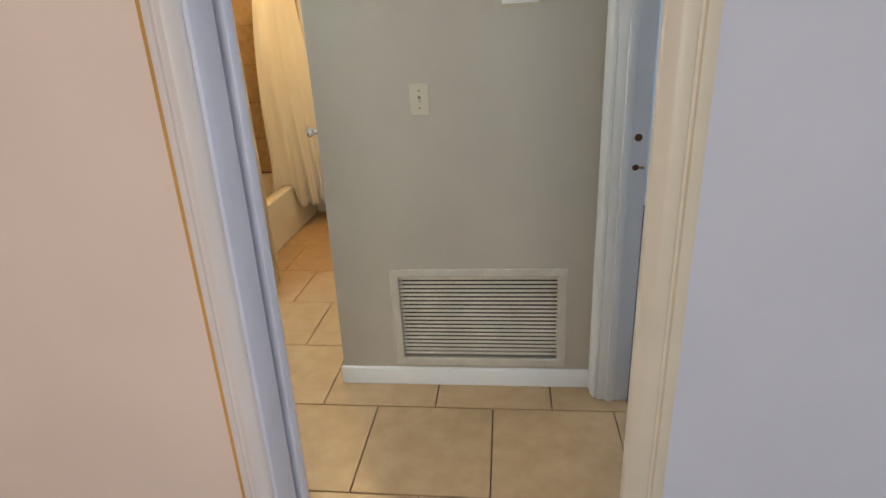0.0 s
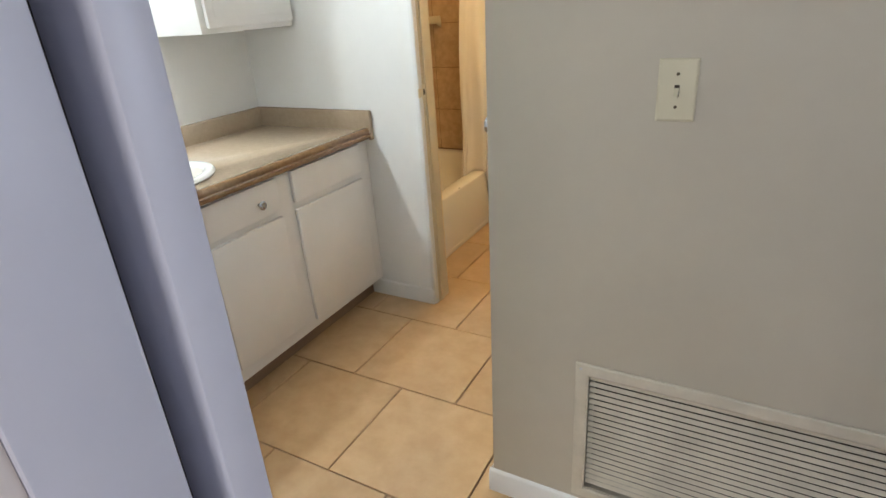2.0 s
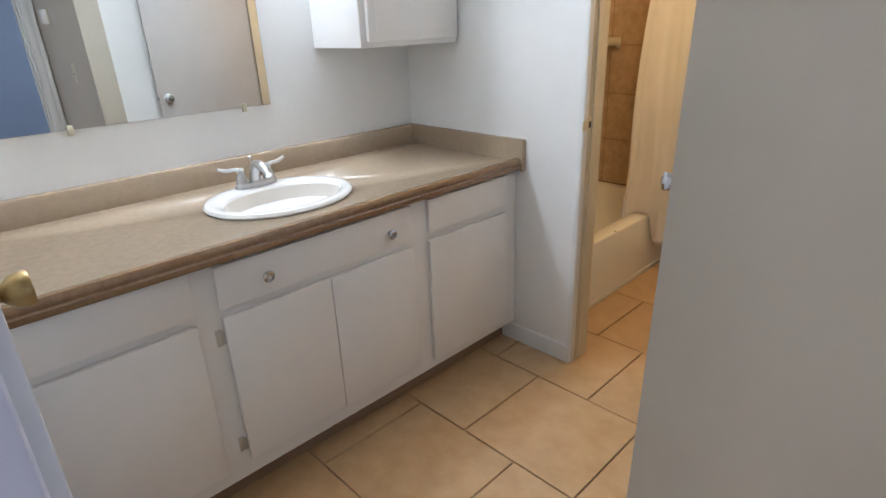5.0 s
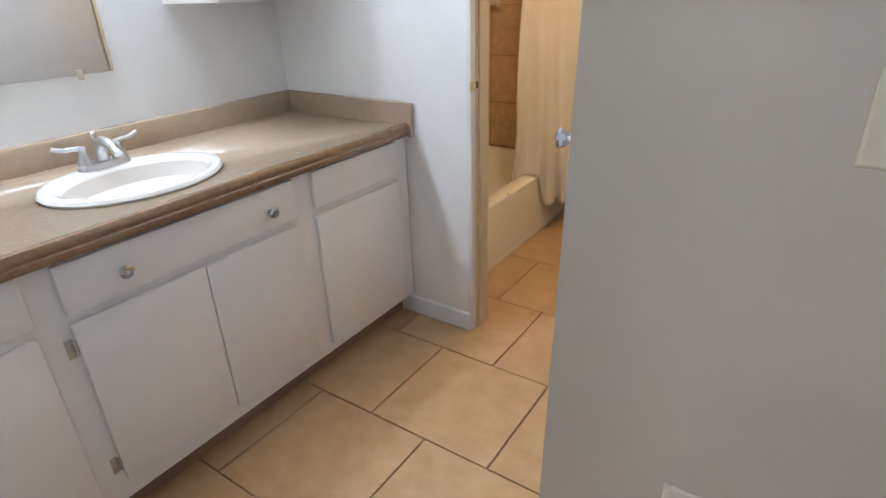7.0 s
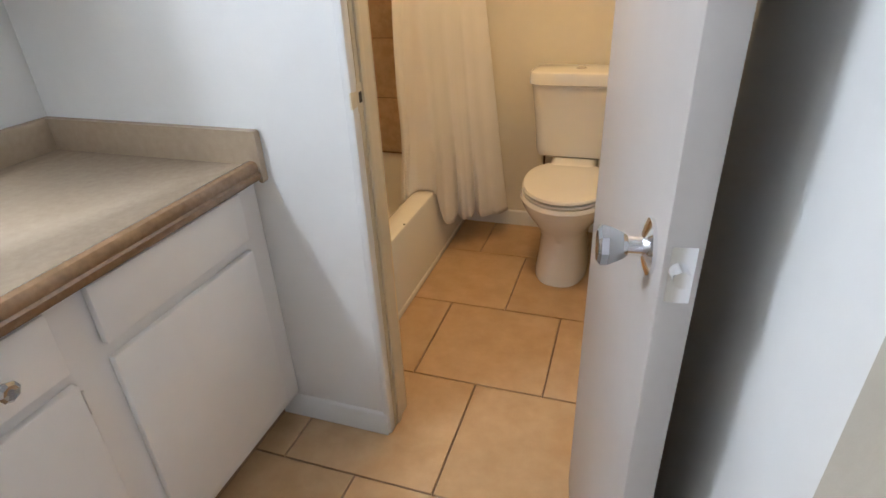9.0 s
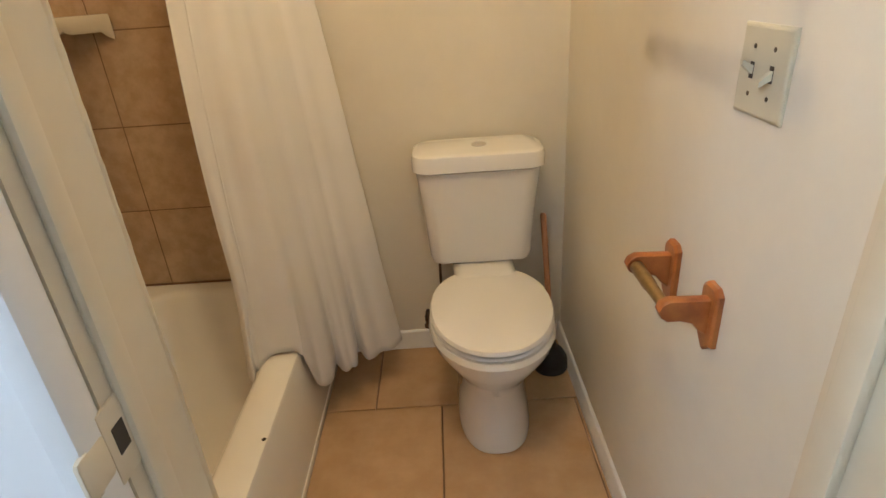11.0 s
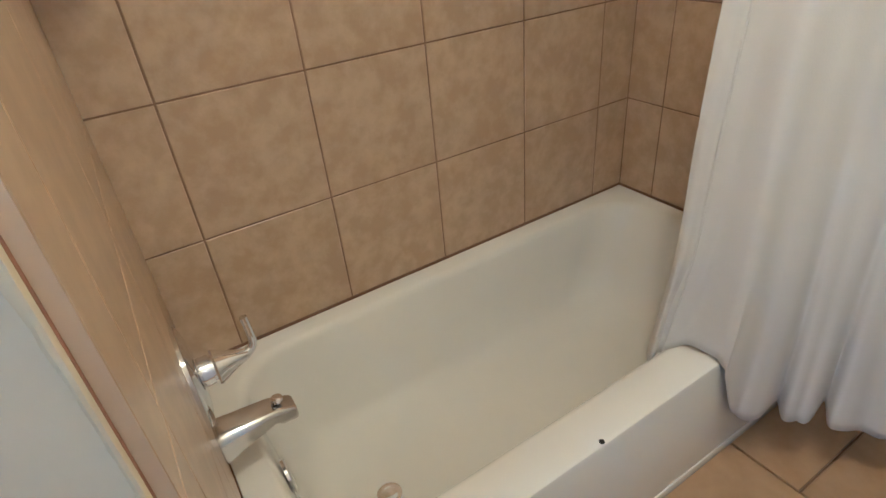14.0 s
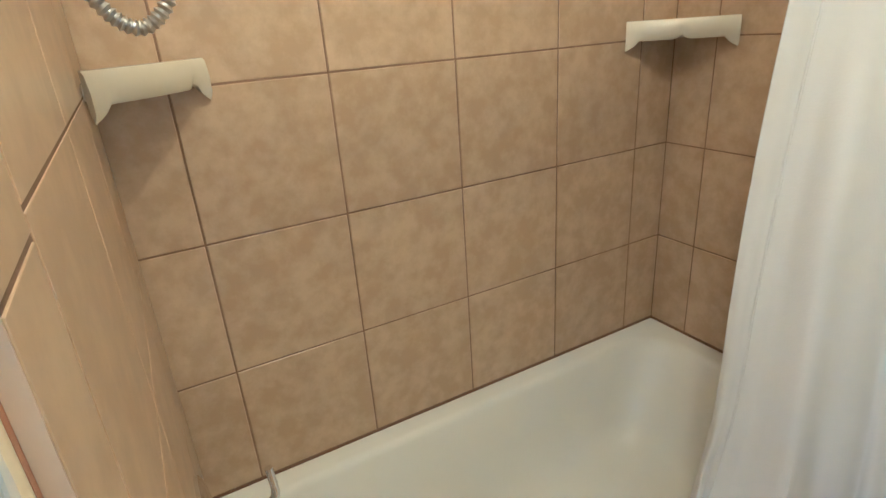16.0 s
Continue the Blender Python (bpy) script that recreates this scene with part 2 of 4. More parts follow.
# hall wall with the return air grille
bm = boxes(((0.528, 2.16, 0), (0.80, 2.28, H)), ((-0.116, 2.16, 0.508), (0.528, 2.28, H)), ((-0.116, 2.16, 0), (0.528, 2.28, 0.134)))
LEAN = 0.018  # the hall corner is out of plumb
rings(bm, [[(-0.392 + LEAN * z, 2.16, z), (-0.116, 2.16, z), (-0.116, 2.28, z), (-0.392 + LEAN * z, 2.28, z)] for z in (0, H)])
solid("wall_grille", bm, HALLSHADE, "hall wall darkened to greige for the hall's shade, with a return air grille", "wall", structure)
solid("wall_passage", rings(bmesh.new(), [[(-0.392 + LEAN * z, 2.28, z), (-0.28, 2.28, z), (-0.28, 3.09, z), (-0.392 + LEAN * z, 3.09, z)] for z in (0, H)]), WALL, "off-white wall beside the open bathroom door", "wall", structure)
# wall with the mirror
solid("wall_mirror", boxes(((-2.2, 1.255, 0), (-2.08, 3.09, H))), WALL, "off-white wall behind the vanity", "wall", structure)
# wall between vanity and bathroom, opening x -1.115 to -0.53
bm = boxes(((-2.2, 3.09, 0), (-1.135, 3.205, H)), ((-0.51, 3.09, 0), (-0.30, 3.205, H)), ((-1.135, 3.09, DOORH + 0.02), (-0.51, 3.215, H)))
wall_bath_door = solid("wall_bath_door", bm, WALL, "off-white wall with the bathroom doorway", "wall", structure)
wall_bath_long = solid("wall_bath_long", boxes(((-2.2, 3.205, 0), (-2.045, 4.80, H))), BATHWALL, "cream wall behind the bathtub", "wall", structure)
wall_bath_end = solid("wall_bath_end", boxes(((-2.045, 4.645, 0), (-0.441, 4.80, H))), BATHWALL, "cream painted wall behind the toilet", "wall", structure)
solid("wall_bath_side", boxes(((-0.441, 3.205, 0), (-0.30, 4.80, H))), BATHWALL, "cream painted wall with the paper holder", "wall", structure)
# wall with the bedroom doorway, opening y 1.33 to 2.087
solid("wall_bedroom_door", boxes(((0.68, 2.087, 0), (0.80, 2.16, H)), ((0.68, 1.255, 0), (0.80, 1.33, H)), ((0.68, 1.33, DOORH), (0.80, 2.087, H))), WALL, "off-white wall with the bedroom doorway", "wall", structure)
solid("wall_bedroom_far", boxes(((0.80, 4.66, 0), (3.7, 4.80, H))), BLUEWALL, "pale bluish bedroom wall", "wall", structure)
solid("wall_bedroom_left", boxes(((0.70, 2.28, 0), (0.80, 4.66, H))), BLUEWALL, "pale bluish bedroom wall", "wall", structure)
solid("wall_bedroom_near", boxes(((0.80, 1.18, 0), (3.7, 1.255, H))), BLUEWALL, "pale bluish bedroom wall", "wall", structure)
solid("wall_bedroom_window", boxes(((3.55, 1.255, 0), (3.7, 2.5, H)), ((3.55, 3.9, 0), (3.7, 4.66, H)), ((3.55, 2.5, 0), (3.7, 3.9, 0.85)), ((3.55, 2.5, 2.1), (3.7, 3.9, H))), BLUEWALL, "pale bluish bedroom wall with a window", "wall", structure)
solid("wall_near_left", boxes(((-1.6, -2.7, 0), (-1.5, 1.105, H))), WARMLITWALL, "wall painted peach to match the warm-lit side", "wall", structure)
solid("wall_near_right", boxes(((2.6, -2.7, 0), (2.7, 1.105, H))), COOLLITWALL, "wall painted cool white to match the bluish-lit side", "wall", structure)
solid("wall_near_window", boxes(((-1.5, -2.7, 0), (-0.35, -2.55, H)), ((1.45, -2.7, 0), (2.6, -2.55, H)), ((-0.35, -2.7, 0), (1.45, -2.55, 0.8)), ((-0.35, -2.7, 2.1), (1.45, -2.55, H))), COOLLITWALL, "wall with a window, painted cool white to match the bluish-lit side", "wall", structure)

# ---- vanity room ----
CF = -1.407  # face of the doors and drawers
vy0, vy1 = 1.257, 3.086


def knob_crystal(parent, y, z):
    bm = bmesh.new()
    lathe(bm, (CF, y, z), (1, 0, 0), [(0, 0.009), (0.004, 0.009), (0.006, 0.006), (0.010, 0.006), (0.013, 0.016), (0.021, 0.0185), (0.026, 0.013), (0.024, 0.006)], 8)
    return part("knob", bm, CRYSTAL, parent, "clear faceted crystal knob", smooth=False)


vanity = thing("vanity_cabinet", (-1.75, 2.17, 0), "white painted vanity cabinet with flat doors and drawers", "cabinet")
bm = boxes(((-2.078, vy0, 0.10), (CF - 0.019, vy1, 0.83)))
part("body", bm, CABINET, vanity)
# shade of the deep recess is painted as the toe kick's brown
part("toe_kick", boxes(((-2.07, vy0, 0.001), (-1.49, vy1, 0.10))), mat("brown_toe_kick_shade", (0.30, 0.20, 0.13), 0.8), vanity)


def front(name, y0, y1, z0, z1):
    return part(name, boxes(((CF - 0.018, y0, z0), (CF, y1, z1)), bevel=0.004), CABINET, vanity)


front("drawer", 2.560, 3.004, 0.690, 0.818)
front("door", 2.560, 3.006, 0.140, 0.658)
false_front = front("false_drawer_front", 1.768, 2.478, 0.688, 0.816)
d1 = front("door", 1.768, 2.124, 0.164, 0.662)
d2_door = front("door", 2.127, 2.480, 0.160, 0.660)
front("drawer", 1.300, 1.700, 0.694, 0.824)
front("door", 1.300, 1.697, 0.155, 0.666)
knob_crystal(false_front, 1.912, 0.748)
knob_crystal(false_front, 2.372, 0.744)
for zz in (0.60, 0.225):
    bm = boxes(((CF - 0.0185, 1.744, zz - 0.026), (CF - 0.0165, 1.762, zz + 0.026)), bevel=0.0006)
    tube(bm, [(CF - 0.012, 1.764, zz - 0.02), (CF - 0.012, 1.764, zz + 0.02)], 0.0035, 8)
    part("hinge", bm, BRUSHED, d1, "small chrome face hinge")

# countertop with a rounded nosing and raised lip
prof = [(-2.078, 0.832), (-1.398, 0.832), (-1.389, 0.834), (-1.383, 0.841), (-1.383, 0.849), (-1.389, 0.854), (-1.387, 0.861), (-1.388, 0.869), (-1.394, 0.876), (-1.404, 0.878), (-1.414, 0.875), (-1.424, 0.869), (-2.02, 0.868), (-2.078, 0.868)]
counter = thing("countertop", (-1.72, 2.17, 0.83), "brown marbled laminate countertop with backsplash on the vanity", "countertop")
bm = bmesh.new()
extrude_profile(bm, [(x, 0, z) for x, z in prof], (0, vy0, 0), (0, vy1, 0))
counter_top = part("worktop", bm, COUNTER, counter)
bm = bmesh.new()
strip = [(-1.396, 0.8295), (-1.386, 0.832), (-1.3805, 0.840), (-1.3805, 0.850), (-1.3865, 0.8545), (-1.3845, 0.861), (-1.3855, 0.870), (-1.392, 0.8785), (-1.404, 0.8805), (-1.415, 0.8775), (-1.4155, 0.872), (-1.404, 0.872), (-1.396, 0.862), (-1.398, 0.834)]
extrude_profile(bm, [(x, 0, z) for x, z in strip], (0, vy0, 0), (0, vy1 - 0.0205, 0))
part("nosing", bm, NOSING, counter, "darker brown rounded front edge")
bm = bmesh.new()
extrude_profile(bm, [(-2.078, 0, 0.8685), (-2.056, 0, 0.8685), (-2.054, 0, 0.945), (-2.060, 0, 0.954), (-2.070, 0, 0.957), (-2.078, 0, 0.957)], (0, vy0, 0), (0, vy1 - 0.021, 0))
part("backsplash", bm, COUNTER, counter)
bm = bmesh.new()
side = [(-2.078, 0.8685), (-1.425, 0.8685), (-1.392, 0.8765), (-1.3815, 0.862), (-1.3815, 0.838), (-1.392, 0.826), (-1.382, 0.822), (-1.378, 0.826), (-1.378, 0.948), (-1.382, 0.955), (-2.078, 0.957)]
extrude_profile(bm, [(x, 0, z) for x, z in side], (0, vy1 - 0.020, 0), (0, vy1 + 0.002, 0))
part("side_splash", bm, COUNTER, counter)

# oval drop-in sink
SX, SY, SZ = -1.70, 2.145, 0.868


def oval(a, b, z, dx=0.0, n=48):
    return [(SX + dx + b * math.cos(t), SY + a * math.sin(t), z) for t in (2 * math.pi * k / n for k in range(n))]


sink = thing("sink", (SX, SY, SZ), "white oval drop-in ceramic sink in the countertop", "sink")
bm = bmesh.new()
loops = [oval(0.252, 0.212, SZ + 0.001), oval(0.256, 0.216, SZ + 0.008), oval(0.250, 0.210, SZ + 0.016), oval(0.238, 0.198, SZ + 0.019), oval(0.222, 0.182, SZ + 0.017), oval(0.214, 0.150, SZ + 0.014, 0.022), oval(0.205, 0.142, SZ + 0.006, 0.022), oval(0.195, 0.134, SZ - 0.02, 0.022), oval(0.16, 0.112, SZ - 0.075, 0.02), oval(0.10, 0.075, SZ - 0.115, 0.01), oval(0.03, 0.03, SZ - 0.125)]
rings(bm, loops[:7], False, False)
part("rim", bm, CHINA, sink)
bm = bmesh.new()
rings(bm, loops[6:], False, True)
part("basin", bm, BASINSHADE, sink)
bm = bmesh.new()
lathe(bm, (SX, SY, SZ - 0.1245), (0, 0, 1), [(0, 0.024), (0.002, 0.024), (0.003, 0.02), (0.001, 0.015), (0.0015, 0.004)], 20)
part("drain", bm, CHROME, sink, "chrome drain ring")
# the hole for the basin in the top
cut = bmesh.new()
rings(cut, [oval(0.225, 0.185, 0.80), oval(0.225, 0.185, 0.90)])
cutter = bpy.data.objects.new("cutter", mesh_of("cutter", cut, COUNTER))
scene.collection.objects.link(cutter)
bpy.context.view_layer.update()
for victim in (counter_top, bpy.data.objects["body"]):
    md = victim.modifiers.new("cut", "BOOLEAN")
    md.operation, md.object, md.solver = "DIFFERENCE", cutter, "EXACT"
dg = bpy.context.evaluated_depsgraph_get()
for victim in (counter_top,):
    me = bpy.data.meshes.new_from_object(victim.evaluated_get(dg))
    victim.modifiers.clear()
    victim.data = me
bpy.data.objects["body"].modifiers.clear()
bpy.data.objects.remove(cutter)

# centerset faucet
faucet = thing("faucet", (-1.885, SY, SZ + 0.018), "two-handle brushed chrome centerset faucet on the sink rim", "faucet")
fx, fz = -1.872, SZ + 0.019
bm = bmesh.new()
n = 32
def slab(r, z, s=1.0):
    return [(fx + s * 0.026 * math.cos(t), SY + s * (0.052 if math.sin(t) > 0 else -0.052) * (1 if abs(math.sin(t)) > 1e-6 else 0) + s * 0.026 * math.sin(t), z) for t in (2 * math.pi * (k + 0.5) / n for k in range(n))]
rings(bm, [slab(1, fz - 0.001), slab(1, fz + 0.010), slab(1, fz + 0.016, 0.93)])
part("base", bm, BRUSHED, faucet)
for s in (-1, 1):
    bm = bmesh.new()
    lathe(bm, (fx, SY + s * 0.052, fz + 0.014), (0, 0, 1), [(0, 0.022), (0.012, 0.021), (0.030, 0.014), (0.042, 0.011), (0.050, 0.013), (0.056, 0.009)], 18)
    y = SY + s * 0.052
    tube(bm, curve_pts([(fx, y, fz + 0.062), (fx - 0.004, y + s * 0.02, fz + 0.067), (fx - 0.008, y + s * 0.048, fz + 0.068), (fx - 0.012, y + s * 0.075, fz + 0.078)], 5), [0.009] * 4 + [0.007] * 9 + [0.006] * 3, 10)
    part("handle", bm, BRUSHED, faucet)
bm = bmesh.new()
tube(bm, curve_pts([(fx - 0.005, SY, fz + 0.01), (fx - 0.002, SY, fz + 0.05), (fx + 0.03, SY, fz + 0.078), (fx + 0.075, SY, fz + 0.072), (fx + 0.105, SY, fz + 0.050)], 6), [0.020] * 6 + [0.019] * 6 + [0.016] * 6 + [0.013] * 7, 14)
part("spout", bm, BRUSHED, faucet)
bm = bmesh.new()
tube(bm, [(fx - 0.022, SY, fz + 0.01), (fx - 0.022, SY, fz + 0.092)], 0.003, 8)
lathe(bm, (fx - 0.022, SY, fz + 0.09), (0, 0, 1), [(0, 0.004), (0.004, 0.007), (0.01, 0.007), (0.013, 0.003)], 10)
part("lift_rod", bm, BRUSHED, faucet)

# mirror
mirror = thing("wall_mirror_glass", (-2.076, 1.85, 1.13), "frameless plate mirror clipped to the wall above the vanity", "mirror")
part("glass", boxes(((-2.079, 1.30, 1.135), (-2.073, 2.350, 2.00))), MIRROR, mirror, smooth=False)
for yy in (1.66, 2.24):
    part("clip", boxes(((-2.078, yy - 0.009, 1.118), (-2.068, yy + 0.009, 1.150)), bevel=0.003), PLASTIC, mirror, "small clear plastic mirror clip")

# wall cabinet in the corner
wc = thing("wall_cabinet", (-1.91, 2.83, 1.33), "white painted wall cabinet with a panel door in the corner", "cabinet")
part("body", boxes(((-2.078, 2.580, 1.330), (-1.758, vy1 + 0.001, 2.05)), bevel=0.003), CABINET, wc)
d = part("door", boxes(((-1.756, 2.605, 1.350), (-1.737, vy1 - 0.012, 2.03)), bevel=0.005), CABINET, wc)

# ---- bathroom ----
TX, TY0, TY1, RIM = -2.03, 3.222, 4.632, 0.360  # tile faces and rim height
tub = thing("bathtub", (-1.68, 3.93, 0), "white enamelled alcove bathtub with a flat apron", "bathtub")
ax0, ax1, ay0, ay1 = -2.031, -1.322, 3.224, 4.631


def rrect(x0, x1, y0, y1, r, z, n=8):
    out = []
    for cx, cy, a0 in ((x1 - r, y1 - r, 0), (x0 + r, y1 - r, 90), (x0 + r, y0 + r, 180), (x1 - r, y0 + r, 270)):
        for k in range(n + 1):
            a = radians(a0 + 90 * k / n)
            out.append((cx + r * math.cos(a), cy + r * math.sin(a), z))
    return out


bm = bmesh.new()
loops = [rrect(ax0, ax1, ay0, ay1, 0.004, 0.001), rrect(ax0, ax1, ay0, ay1, 0.004, 0.04), rrect(ax0, ax1 + 0.0, ay0, ay1, 0.004, RIM - 0.014), rrect(ax0, ax1 - 0.004, ay0, ay1, 0.006, RIM - 0.004), rrect(ax0 + 0.001, ax1 - 0.012, ay0 + 0.001, ay1 - 0.001, 0.008, RIM),
         rrect(ax0 + 0.045, ax1 - 0.088, ay0 + 0.055, ay1 - 0.045, 0.13, RIM), rrect(ax0 + 0.056, ax1 - 0.100, ay0 + 0.066, ay1 - 0.058, 0.13, RIM - 0.006), rrect(ax0 + 0.064, ax1 - 0.108, ay0 + 0.074, ay1 - 0.070, 0.13, RIM - 0.022),
         rrect(ax0 + 0.080, ax1 - 0.122, ay0 + 0.090, ay1 - 0.13, 0.13, 0.20), rrect(ax0 + 0.100, ax1 - 0.140, ay0 + 0.110, ay1 - 0.19, 0.13, 0.10), rrect(ax0 + 0.14, ax1 - 0.18, ay0 + 0.15, ay1 - 0.25, 0.11, 0.062), rrect(ax0 + 0.2, ax1 - 0.24, ay0 + 0.22, ay1 - 0.32, 0.08, 0.056)]
rings(bm, loops)
part("shell", bm, ENAMEL, tub)
part("apron_toe_strip", boxes(((ax1 - 0.002, ay0, 0.001), (ax1 + 0.004, ay1, 0.030)), bevel=0.002), ENAMEL, tub)
bm = bmesh.new()
lathe(bm, (-1.675, ay0 + 0.082, 0.290), (0, 1, 0.05), [(0, 0.036), (0.006, 0.036), (0.010, 0.030), (0.011, 0.006)], 24)
part("overflow_plate", bm, CHROME, tub, "round chrome overflow plate")
bm = bmesh.new()
lathe(bm, (-1.675, ay0 + 0.28, 0.0565), (0, 0, 1), [(0, 0.03), (0.003, 0.03), (0.004, 0.022), (0.002, 0.018)], 20)
part("drain", bm, CHROME, tub, "chrome tub drain")
bm = bmesh.new()
lathe(bm, (-1.332, 3.811, RIM - 0.0005), (0, 0, 1), [(0, 0.006), (0.0012, 0.005), (0.0014, 0.001)], 9)
part("chip", bm, BLACK, tub, "small black chip in the enamel")

# mixing valve and spout
valve = thing("shower_valve", (-1.68, TY0, 0.6), "chrome single-lever tub valve with a round plate", "faucet")
bm = bmesh.new()
lathe(bm, (-1.68, TY0 - 0.004, 0.608), (0, 1, 0), [(0, 0.088), (0.010, 0.088), (0.016, 0.080), (0.022, 0.055), (0.025, 0.032)], 36)
part("escutcheon", bm, CHROME, valve)
bm = bmesh.new()
lathe(bm, (-1.68, TY0 + 0.012, 0.608), (0, 1, 0), [(0, 0.026), (0.024, 0.025), (0.0245, 0.021), (0.028, 0.021), (0.0285, 0.030), (0.032, 0.031), (0.060, 0.017), (0.086, 0.008), (0.090, 0.004)], 24)
tube(bm, curve_pts([(-1.68, TY0 + 0.085, 0.608), (-1.682, TY0 + 0.100, 0.611), (-1.684, TY0 + 0.110, 0.626), (-1.686, TY0 + 0.108, 0.676)], 6), [0.0085] * 7 + [0.0075] * 6 + [0.0065] * 6, 12)
part("lever", bm, CHROME, valve)
spout = thing("tub_spout", (-1.68, TY0, 0.47), "brushed chrome tub spout with a diverter knob", "spout")
bm = bmesh.new()
SPOUT = ((-0.002, 0.035, 0.486, 0.416), (0.006, 0.035, 0.487, 0.415), (0.040, 0.031, 0.484, 0.428), (0.100, 0.026, 0.478, 0.449), (0.112, 0.025, 0.476, 0.437), (0.138, 0.022, 0.467, 0.434), (0.142, 0.019, 0.463, 0.438))
rings(bm, [rrect(-1.68 - hw, -1.68 + hw, lo, hi, min(hw, (hi - lo) / 2) * 0.62, 0) for d, hw, hi, lo in SPOUT])
for k, v in enumerate(bm.verts):
    v.co = (v.co.x, TY0 + SPOUT[min(6, k // 36)][0], v.co.y)
part("body", bm, SATIN, spout)
bm = bmesh.new()
tube(bm, [(-1.68, TY0 + 0.115, 0.46), (-1.68, TY0 + 0.115, 0.482)], 0.005, 10)
lathe(bm, (-1.68, TY0 + 0.115, 0.478), (0, 0, 1), [(0, 0.007), (0.003, 0.011), (0.009, 0.011), (0.012, 0.006)], 14)
part("diverter", bm, CHROME, spout)

# toilet
TXC = -0.745
toilet = thing("toilet", (TXC, 4.3, 0), "white two-piece toilet with the lid closed", "toilet")


def egg(front_y, back_y, half, z, n=40, p=2.0, yshift=0.0):
    cy, hl = (front_y + back_y) / 2, (back_y - front_y) / 2
    out = []
    for k in range(n):
        t = 2 * math.pi * k / n
        s, c = math.sin(t), math.cos(t)
        wide = half * (1.0 + 0.06 * c)
        out.append((TXC + wide * math.copysign(abs(s) ** (2 / p), s), cy + hl * math.copysign(abs(c) ** (2 / p), c), z))
    return out


bm = bmesh.new()
rings(bm, [egg(4.062, 4.50, 0.118, 0.001, p=2.6), egg(4.064, 4.50, 0.118, 0.03, p=2.6), egg(4.080, 4.49, 0.108, 0.10, p=2.5), egg(4.090, 4.49, 0.104, 0.20, p=2.3), egg(4.055, 4.49, 0.128, 0.255, p=2.2), egg(4.010, 4.48, 0.164, 0.31, p=2.1), egg(3.984, 4.47, 0.186, 0.355, p=2.1), egg(3.978, 4.46, 0.192, 0.383, p=2.1), egg(3.986, 4.455, 0.186, 0.398, p=2.1)])
part("bowl", bm, CHINA, toilet)
bm = bmesh.new()
rings(bm, [rrect(TXC - hw, TXC + hw, y0, 4.60, 0.03, z) for hw, y0, z in ((0.09, 4.40, 0.28), (0.105, 4.38, 0.36), (0.105, 4.38, 0.425), (0.098, 4.387, 0.437), (0.085, 4.40, 0.4475))])
part("deck", bm, CHINA, toilet)
bm = bmesh.new()
rings(bm, [egg(3.996, 4.43, 0.176, 0.400, p=2.15), egg(3.991, 4.43, 0.180, 0.405, p=2.15), egg(3.996, 4.43, 0.176, 0.411, p=2.15)])
part("seat", bm, SEATMAT, toilet)
bm = bmesh.new()
rings(bm, [egg(3.992, 4.462, 0.178, 0.4195, p=2.15), egg(3.984, 4.464, 0.185, 0.426, p=2.15), egg(3.990, 4.462, 0.180, 0.436, p=2.15), egg(4.02, 4.43, 0.155, 0.441, p=2.15), egg(4.10, 4.35, 0.08, 0.443, p=2.1)])
part("seat_lid", bm, SEATMAT, toilet)
def tankloop(hw, y0, z, r):
    return rrect(TXC - 0.007 - hw * 0.975, TXC - 0.007 + hw * 0.975, y0, 4.625, r, z)
bm = bmesh.new()
rings(bm, [tankloop(0.150, 4.490, 0.447, 0.035), tankloop(0.168, 4.474, 0.456, 0.04), tankloop(0.176, 4.468, 0.48, 0.042), tankloop(0.185, 4.455, 0.62, 0.045), tankloop(0.203, 4.440, 0.785, 0.05)])
part("tank", bm, CHINA, toilet)
bm = bmesh.new()
rings(bm, [tankloop(0.205, 4.434, 0.783, 0.05), tankloop(0.213, 4.425, 0.790, 0.055), tankloop(0.213, 4.424, 0.828, 0.055), tankloop(0.209, 4.428, 0.838, 0.055), tankloop(0.195, 4.44, 0.843, 0.05)])
lid = part("tank_lid", bm, CHINA, toilet)
bm = bmesh.new()
lathe(bm, (TXC, 4.535, 0.8425), (0, 0, 1), [(0, 0.024), (0.003, 0.024), (0.005, 0.021), (0.0045, 0.016)], 28)
part("flush_button", bm, CHROME, lid, "round dual chrome flush button")

# shower curtain
VALLEYS = ((0.10, 0.030, 0.005, 0.012), (0.30, 0.050, 0.004, 0.012), (0.42, 0.022, 0.0, 0.014), (0.53, 0.024, 0.010, 0.056), (0.615, 0.016, 0.0, 0.008), (0.70, 0.023, 0.006, 0.062), (0.86, 0.04, 0.008, 0.016))
# hem: along the cloth, x, y, z; it lies over the rim between the parts inside and outside the tub
HEM = ((0.0, -1.462, 4.095, 0.335), (0.05, -1.438, 4.065, 0.318), (0.13, -1.424, 4.100, 0.352), (0.22, -1.398, 4.140, 0.370), (0.33, -1.316, 4.150, 0.369), (0.42, -1.296, 4.205, 0.172), (1.0, -1.050, 4.480, 0.150))
CREASES = ((0.30, 0.010), (0.42, 0.008), (0.515, 0.009), (0.56, 0.007), (0.68, 0.010))


def ease(t):
    t = min(1.0, max(0.0, t))
    return t * t * (3 - 2 * t)


def hem_line(u):
    for a, b in zip(HEM, HEM[1:]):
        if u <= b[0]:
            break
    f = (u - a[0]) / (b[0] - a[0])
    return [p + (q - p) * f for p, q in zip(a[1:], b[1:])]


